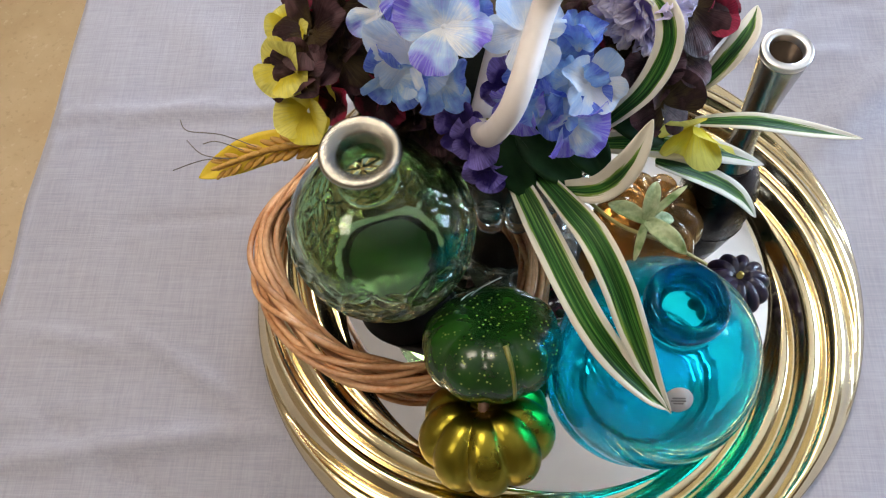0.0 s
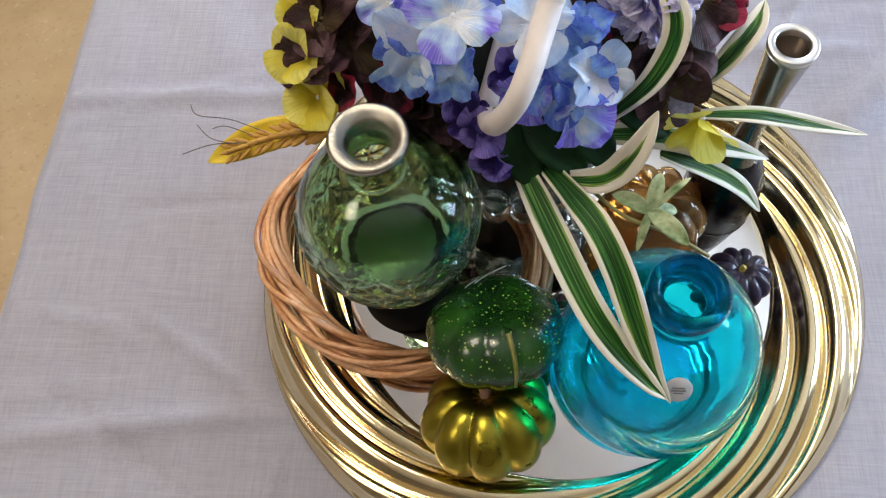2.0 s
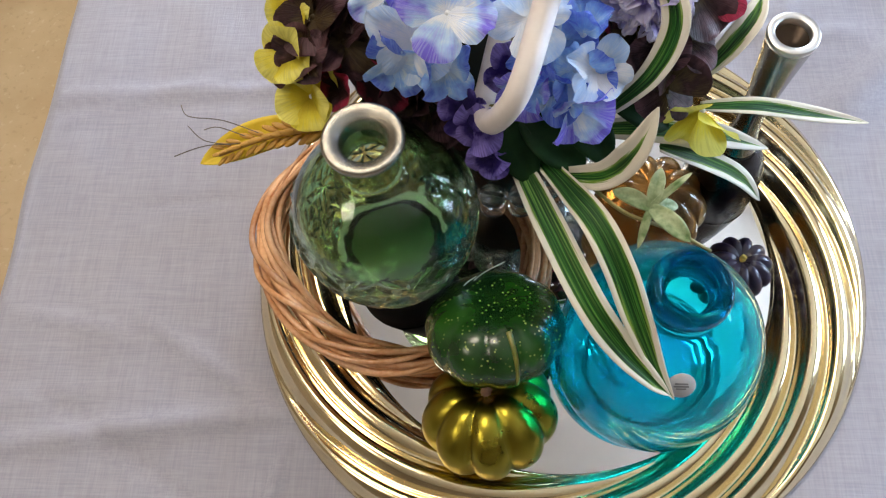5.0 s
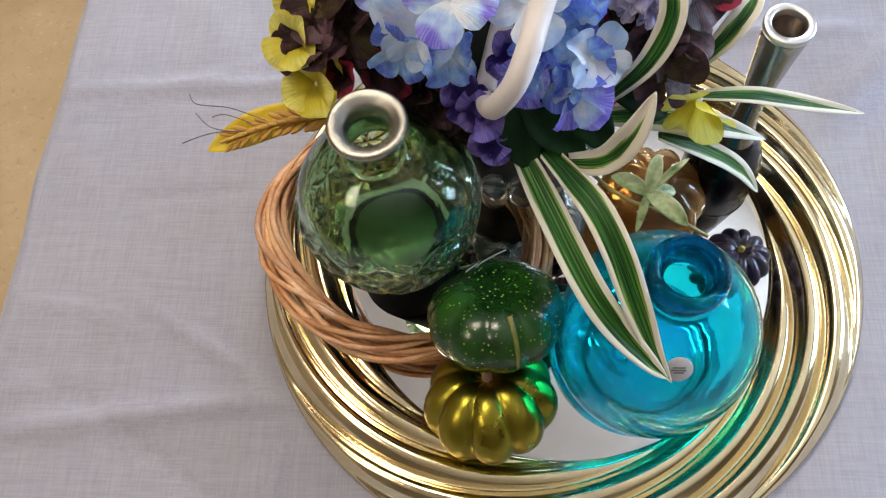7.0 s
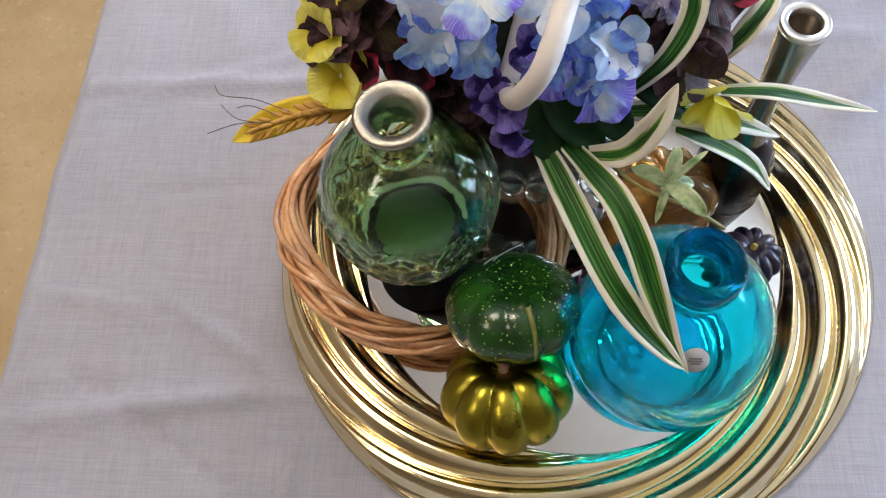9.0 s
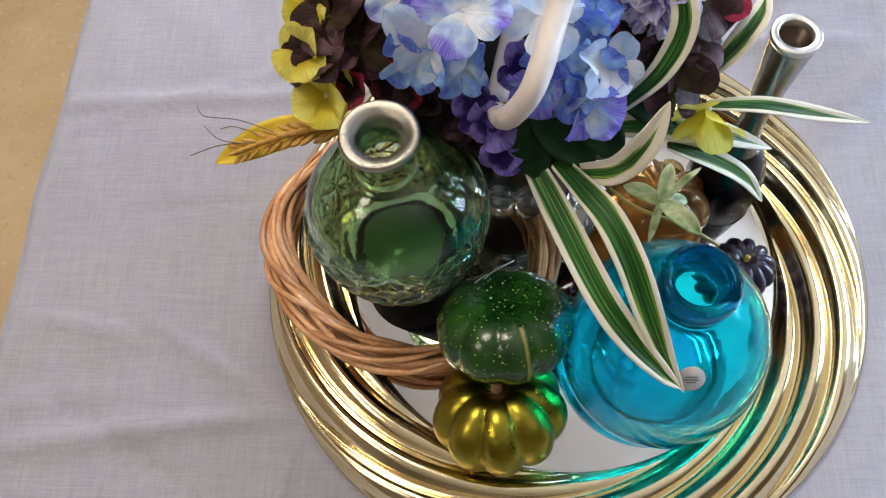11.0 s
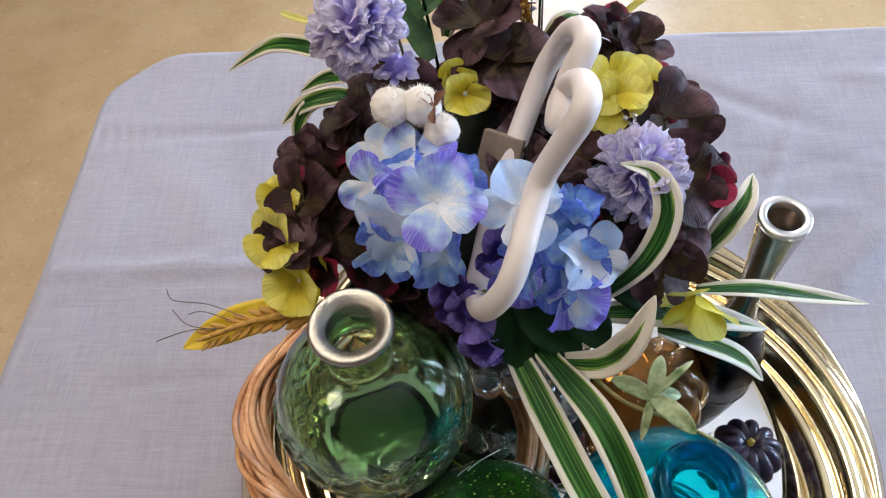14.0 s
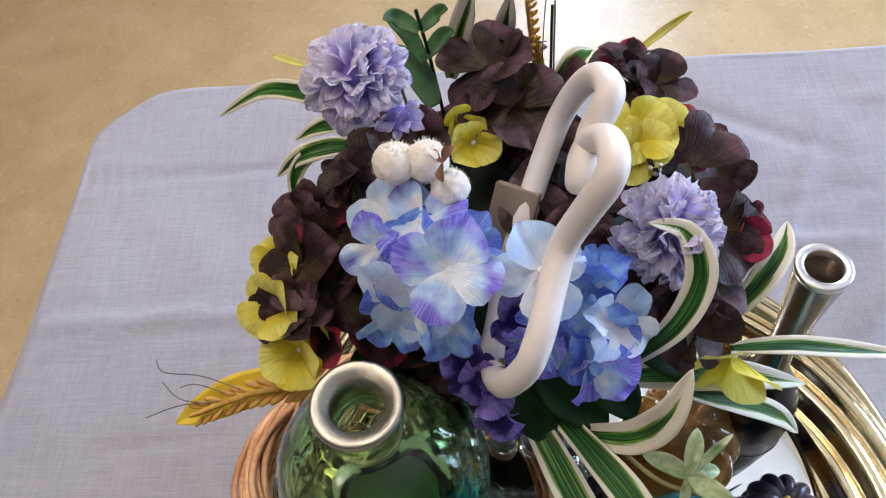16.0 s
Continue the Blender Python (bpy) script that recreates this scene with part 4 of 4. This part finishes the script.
floret("dark", -0.1260, 0.0490, 0.2030, 0.0150, (-0.4, -0.5, 0.75), 15, 15)
floret("yellow", -0.1275, 0.0390, 0.1830, 0.0170, (-0.35, -0.6, 0.7), 0, 36)
floret("yellow", -0.1195, 0.0470, 0.1770, 0.0138, (-0.2, -0.6, 0.7), 40, 34)
floret("yellow", -0.1075, 0.0830, 0.1970, 0.0120, (-0.4, -0.3, 0.8), 50, 39)
floret("yellow", -0.0311, 0.1038, 0.2280, 0.0132, (0.1, -0.7, 0.5), 25, 40)
floret("yellow", -0.0348, 0.1188, 0.2250, 0.0126, (0.1, -0.7, 0.5), 25, 40)
floret("dark", -0.0166, 0.1425, 0.2370, 0.0220)
floret("dark", -0.0089, 0.1195, 0.2310, 0.0209)
floret("dark", -0.0192, 0.1188, 0.2210, 0.0176)
floret("dark", 0.0098, 0.1245, 0.2290, 0.0165)
floret("dark", -0.0140, 0.1153, 0.2010, 0.0176)
floret("dark", 0.0018, 0.1528, 0.2310, 0.0154)
floret("dark", 0.0499, 0.1233, 0.2280, 0.0198)
floret("dark", 0.0547, 0.1252, 0.2230, 0.0165)
floret("dark", 0.0616, 0.1071, 0.2170, 0.0154)
floret("dark", 0.0499, 0.1351, 0.2280, 0.0143)
floret("maroon", 0.0507, 0.1344, 0.2320, 0.0121)
floret("maroon", 0.0594, 0.0778, 0.2300, 0.0143)
floret("yellow", 0.0355, 0.0801, 0.2410, 0.0171, (0.1, -0.5, 0.85), 49, 22)
floret("yellow", 0.0461, 0.0785, 0.2370, 0.0165, (0.1, -0.5, 0.85), 54, 22)
floret("yellow", 0.0359, 0.0718, 0.2370, 0.0146, (0.1, -0.5, 0.85), 53, 22)
floret("yellow", 0.0218, 0.0808, 0.2310, 0.0146, (0.1, -0.5, 0.85), 16, 22)
floret("dark", 0.0567, 0.0618, 0.2340, 0.0176)
floret("dark", 0.0524, 0.0684, 0.2210, 0.0176)
floret("dark", 0.0619, 0.0378, 0.2150, 0.0198)
floret("dark", 0.0557, 0.0216, 0.2030, 0.0165)
floret("dark", 0.0311, 0.0267, 0.2070, 0.0176)
floret("dark", 0.0398, 0.0197, 0.2010, 0.0165)
floret("dark", 0.0448, 0.0051, 0.1900, 0.0176)
floret("dark", 0.0533, 0.0257, 0.2010, 0.0154)
floret("maroon", 0.0720, 0.0394, 0.2070, 0.0132)
floret("maroon", 0.0247, 0.0361, 0.2110, 0.0132)
floret("dark", -0.0106, 0.0627, 0.2110, 0.0165)
floret("dark", 0.0017, 0.0757, 0.2150, 0.0176)
floret("dark", 0.0101, 0.0930, 0.2150, 0.0154)
floret("dark", 0.0116, 0.0632, 0.2150, 0.0154)
floret("dark", 0.0012, 0.0478, 0.2130, 0.0154)
floret("dark", 0.0270, 0.0713, 0.2150, 0.0143)
floret("dark", 0.0152, 0.0382, 0.2110, 0.0143)
floret("dark", 0.0538, 0.0683, 0.2150, 0.0154)
floret("dark", 0.0421, 0.1125, 0.2250, 0.0143)
floret("yellow", 0.0650, -0.0000, 0.1720, 0.0225, (-0.35, -0.80, 0.0), 20, 40)

blade([(-0.0321, 0.0046, 0.1630), (-0.0274, -0.0172, 0.1640), (-0.0211, -0.0431, 0.1620), (-0.0086, -0.0828, 0.1500), (0.0037, -0.1033, 0.1350), (0.0182, -0.1191, 0.1210), (0.0267, -0.1263, 0.1140)], 0.0158, "variegated")
blade([(-0.0195, -0.0059, 0.1650), (-0.0092, -0.0310, 0.1710), (-0.0004, -0.0523, 0.1730), (0.0066, -0.0734, 0.1640), (0.0139, -0.0960, 0.1430), (0.0214, -0.1144, 0.1230), (0.0285, -0.1280, 0.1115)], 0.0155, "variegated")
blade([(0.0141, 0.0024, 0.1800), (0.0319, 0.0003, 0.2100), (0.0418, 0.0090, 0.2320), (0.0385, 0.0222, 0.2440), (0.0232, 0.0255, 0.2510)], 0.0125, "cream_variegated")
blade([(-0.0106, -0.0193, 0.1650), (0.0066, -0.0311, 0.1800), (0.0159, -0.0368, 0.2100), (0.0250, -0.0287, 0.2300)], 0.0145, "pale_variegated")
blade([(0.0674, 0.0068, 0.1650), (0.0976, 0.0044, 0.1600), (0.1320, 0.0024, 0.1450), (0.1673, -0.0004, 0.1300)], 0.0095, "cream_variegated")
blade([(0.0133, 0.0033, 0.1650), (0.0429, 0.0008, 0.1600), (0.0761, 0.0005, 0.1450), (0.1189, 0.0041, 0.1100)], 0.0155, "cream_variegated")
blade([(0.0464, -0.0041, 0.1500), (0.0744, -0.0062, 0.1300), (0.1067, -0.0024, 0.0900), (0.1321, 0.0011, 0.0450)], 0.0125, "cream_variegated")
blade([(0.0682, 0.0159, 0.1800), (0.0820, 0.0235, 0.1900), (0.0962, 0.0358, 0.1950), (0.1053, 0.0501, 0.1950)], 0.0125, "cream_variegated")
blade([(-0.0802, 0.1564, 0.2150), (-0.1028, 0.1685, 0.2150), (-0.1313, 0.1901, 0.2050), (-0.1647, 0.2087, 0.1750)], 0.0110, "variegated")
blade([(-0.0797, 0.1360, 0.2150), (-0.0931, 0.1446, 0.2150), (-0.1060, 0.1544, 0.2050), (-0.1194, 0.1639, 0.1900)], 0.0090, "variegated")
blade([(-0.0810, 0.1247, 0.2150), (-0.0968, 0.1251, 0.2200), (-0.1145, 0.1273, 0.2150), (-0.1299, 0.1354, 0.1950)], 0.0100, "variegated")
blade([(-0.0947, 0.1281, 0.2150), (-0.1104, 0.1263, 0.2150), (-0.1195, 0.1223, 0.2050), (-0.1214, 0.1162, 0.1950)], 0.0080, "variegated")
blade([(-0.0319, 0.1628, 0.2150), (-0.0278, 0.1646, 0.2350), (-0.0215, 0.1549, 0.2650), (-0.0190, 0.1335, 0.2950)], 0.0120, "pale_variegated")
blade([(-0.0058, 0.1735, 0.2150), (-0.0015, 0.1705, 0.2350), (-0.0010, 0.1575, 0.2650)], 0.0110, "pale_variegated")
blade([(0.0234, 0.1550, 0.2050), (0.0329, 0.1587, 0.2150), (0.0441, 0.1646, 0.2150)], 0.0130, "variegated")
blade([(0.0578, 0.1520, 0.2150), (0.0739, 0.1555, 0.2250), (0.0814, 0.1520, 0.2350), (0.0863, 0.1465, 0.2450)], 0.0042, "pale_yellow")
blade([(-0.1233, 0.2050, 0.2150), (-0.1055, 0.1920, 0.2150)], 0.004, "pale_yellow")
blade([(-0.1298, 0.0344, 0.1650), (-0.1637, 0.0371, 0.1570), (-0.1965, 0.0313, 0.1500)], 0.018, "gold_leaf")
blade([(-0.0445, 0.1348, 0.2250), (-0.0496, 0.1495, 0.2350), (-0.0579, 0.1608, 0.2450)], 0.013, "mid_green")

# darker florets that fill the inside of the bunch
for k in range(76):
    az, el = k * 2.399963, radians(-48 + 124 * ((k * 0.618) % 1))
    floret("maroon" if k % 7 == 3 else "dark", CX + 0.002 + 0.082 * math.cos(el) * math.cos(az), 0.090 + 0.066 * math.cos(el) * math.sin(az), 0.163 + 0.046 * math.sin(el), 0.0165)

for k in range(30):
    az, r = k * 2.399963, 0.035 + 0.045 * ((k * 0.618) % 1)
    floret("dark", CX + r * math.cos(az) * 1.05, 0.088 + r * math.sin(az) * 0.85, 0.110 + 0.25 * (r - 0.035), 0.0165, (0.6 * math.cos(az), 0.6 * math.sin(az), -0.5))

carnation(-0.0784, 0.1141, 0.2700, 0.0245, 110, 1)
carnation(0.0365, 0.0335, 0.2305, 0.0245, 110, 2)
carnation(-0.0631, 0.1084, 0.2480, 0.0130, 14, 3)

for k in range(7):
    in_arr("silver_bead", ball("silver_bead", 0.0013, M["chrome_lip"], 10, 7), "tiny silver bead", pose(0.0392 + 0.0022 * math.cos(k * 2.4), 0.0610 + 0.0020 * math.sin(k * 2.4), 0.2385 + 0.0012 * math.cos(k * 1.7)))

# ---- white ceramic heart ----
heart = [(-0.0431, -0.0098, 0.2092), (-0.0352, -0.0176, 0.2353), (-0.0278, -0.0099, 0.2478), (-0.0209, 0.0031, 0.2543), (-0.0137, 0.0147, 0.2632), (-0.0059, 0.0144, 0.2830), (-0.0008, 0.0131, 0.2969), (0.0027, 0.0185, 0.3012), (0.0048, 0.0313, 0.2962), (0.0038, 0.0428, 0.2843), (0.0002, 0.0429, 0.2750), (-0.0033, 0.0330, 0.2744), (-0.0010, 0.0354, 0.2783), (0.0047, 0.0479, 0.2824), (0.0099, 0.0498, 0.2938), (0.0127, 0.0552, 0.2964), (0.0143, 0.0714, 0.2874), (0.0126, 0.0845, 0.2723), (0.0058, 0.0899, 0.2509), (-0.0039, 0.0815, 0.2334), (-0.0154, 0.0669, 0.2164), (-0.0286, 0.0468, 0.1995), (-0.0371, 0.0280, 0.1934), (-0.0438, 0.0106, 0.1907)]
in_arr("heart_ornament", tube("heart_ornament", heart, 0.0056, M["ceramic"], 16, True, steps=4), "white satin ceramic open heart")
in_arr("heart_stick", tube("heart_stick", [(-0.041, 0.004, 0.200), (-0.035, 0.030, 0.160), (-0.030, 0.050, 0.120)], 0.0016, M["twig"], 8), "hidden stick under the heart")

# ---- cotton boll, wheat, stems and sprig ----
for k, (x, y, z, r) in enumerate(((-0.0690, 0.0770, 0.2540, 0.0085), (-0.0558, 0.0760, 0.2530, 0.0085), (-0.0480, 0.0670, 0.2440, 0.0075), (-0.0530, 0.0850, 0.2400, 0.0070))):
    in_arr("cotton_tuft", ball("cotton_tuft", r * 1.08, M["cotton"], 36, 26, 0.92, 0.12, k * 3.1), "fluffy white cotton tuft", pose(x, y, z))
    verts, faces = [], []
    for i in range(1300):
        d = Vector([rng.gauss(0, 1) for _ in range(3)]).normalized()
        side = d.cross(Vector((0.3, 0.5, 0.8))).normalized() * 0.00016
        bend = Vector([rng.uniform(-0.5, 0.5) for _ in range(3)])
        tip = d * r * rng.uniform(1.12, 1.30) + bend * 0.0012
        n0 = len(verts)
        verts += [d * r * 0.95 - side, d * r * 0.95 + side, tip]
        faces.append((n0, n0 + 1, n0 + 2))
    in_arr("cotton_fibre", mesh_of("cotton_fibre", verts, faces, M["cotton"]), "loose cotton fibres", pose(x, y, z))
for k in range(3):
    in_arr("husk", petal_mesh("husk", 0.0085, 0.005, M["husk"], 90 + k, 0.05, 0.4), "dry brown cotton husk", pose(-0.0500, 0.0690, 0.2580, 40 - 30 * k, 20 * k, -60 + 110 * k))


def wheat_ear(pts, n, size, awns):
    ear = in_arr("wheat_ear", tube("wheat_ear", pts, 0.0011, M["straw"], 7), "golden ear of wheat with long awns")
    line = smooth_profile(pts, 12)
    grain = ball("grain", 1.0, M["straw"], 8, 8)
    for k in range(n):
        f = (k + 0.5) / n
        i = min(int(f * (len(line) - 1)), len(line) - 2)
        d = (line[i + 1] - line[i]).normalized()
        side = d.cross(Vector((0.1, -0.4, 0.9))).normalized()
        up = side.cross(d).normalized()
        for s in (-1, 1, 0):
            ax = (d * 1.0 + side * 0.55 * s + up * (0.55 if s == 0 else 0.15)).normalized()
            q = ax.to_track_quat("Z", "Y").to_matrix().to_4x4()
            w = size * (1 - 0.45 * f)
            part("grain", grain, ear, "", Matrix.Translation(line[i] + (side * s * 0.0022 + up * (0.0022 if s == 0 else 0.0008)) * (size / 0.0042) + ax * w * 0.6) @ q @ Matrix.Diagonal((w * 0.42, w * 0.34, w * 1.15, 1)))
    for a in awns:
        part("awn", tube("awn", a, 0.00030, M["awn"], 5), ear, "fine dark awn")
    return ear


wheat_ear([(-0.1260, 0.0285, 0.1690), (-0.1562, 0.0318, 0.1630), (-0.1840, 0.0301, 0.1570)], 10, 0.0054, (
    [(-0.160, 0.034, 0.166), (-0.178, 0.044, 0.168), (-0.196, 0.050, 0.168), (-0.200, 0.058, 0.168)],
    [(-0.172, 0.032, 0.162), (-0.190, 0.034, 0.162), (-0.207, 0.032, 0.160)],
    [(-0.176, 0.032, 0.162), (-0.190, 0.037, 0.163), (-0.198, 0.047, 0.164)],
    [(-0.165, 0.033, 0.164), (-0.180, 0.040, 0.168), (-0.188, 0.040, 0.168)]))
wheat_ear([(0.0100, 0.1476, 0.2150), (0.0058, 0.1435, 0.2450), (-0.0009, 0.1266, 0.2850)], 12, 0.0040, (
    [(0.012, 0.146, 0.215), (0.011, 0.143, 0.245), (0.008, 0.128, 0.29)],))
in_arr("stem", tube("stem", [(-0.0403, 0.1400, 0.190), (-0.0403, 0.1400, 0.2150), (-0.0431, 0.1486, 0.2450), (-0.0479, 0.1322, 0.2850)], 0.0009, M["green"], 7), "thin dark green stem")
in_arr("stem", tube("stem", [(-0.0570, 0.1310, 0.200), (-0.0575, 0.1322, 0.2250), (-0.0598, 0.1371, 0.2450)], 0.0008, M["awn"], 7), "thin dark stem")
in_arr("stem", tube("stem", [(0.0163, 0.1459, 0.190), (0.0163, 0.1459, 0.2150), (0.0154, 0.1445, 0.2650)], 0.0007, M["green"], 7), "thin dark green stem")
in_arr("stem", tube("stem", [(0.0183, 0.1459, 0.190), (0.0178, 0.1459, 0.2150), (0.0164, 0.1435, 0.2680)], 0.0005, M["awn"], 7), "thin dark stem")
for pts, w in (([(-0.046, 0.146, 0.244), (-0.052, 0.156, 0.255), (-0.060, 0.158, 0.262)], 0.008), ([(-0.045, 0.147, 0.246), (-0.036, 0.152, 0.252), (-0.030, 0.150, 0.256)], 0.008), ([(-0.047, 0.140, 0.268), (-0.056, 0.146, 0.272), (-0.062, 0.142, 0.276)], 0.008), ([(-0.047, 0.140, 0.268), (-0.038, 0.142, 0.274), (-0.034, 0.136, 0.280)], 0.007)):
    blade(pts, w, "mid_green")
sprig = in_arr("sprig", tube("sprig", [(0.0027, -0.0294, 0.1670), (0.0136, -0.0498, 0.1750), (0.0345, -0.0588, 0.1670), (0.0554, -0.0663, 0.1500)], 0.0010, M["twig"], 7), "thin brown twig with a star of pale leaves")
for tx, ty, tz, w in ((0.0095, -0.0385, 0.178, 0.0075), (0.0330, -0.0345, 0.185, 0.0070), (0.0390, -0.0700, 0.176, 0.0090), (0.0450, -0.0410, 0.188, 0.0035), (0.0400, -0.0490, 0.170, 0.0065), (0.0170, -0.0650, 0.166, 0.0040)):
    c = Vector((0.0245, -0.0510, 0.1790))
    t = Vector((tx, ty, tz))
    blade([tuple(c), tuple(c.lerp(t, 0.5) + Vector((0, 0, 0.0022))), tuple(t)], w, "sprig")
# deep green leaves under the flowers
for pts, w in (([(-0.022, 0.012, 0.178), (-0.012, -0.006, 0.176), (0.002, -0.018, 0.166)], 0.022), ([(-0.010, 0.012, 0.180), (0.006, -0.006, 0.178), (0.012, -0.020, 0.170)], 0.020), ([(-0.034, 0.010, 0.176), (-0.030, -0.006, 0.172), (-0.024, -0.020, 0.162)], 0.020), ([(0.02, 0.02, 0.176), (0.036, 0.006, 0.172), (0.05, 0.0, 0.160)], 0.018), ([(-0.09, 0.04, 0.168), (-0.098, 0.03, 0.168), (-0.09, 0.022, 0.160)], 0.02)):
    blade(pts, w, "green")
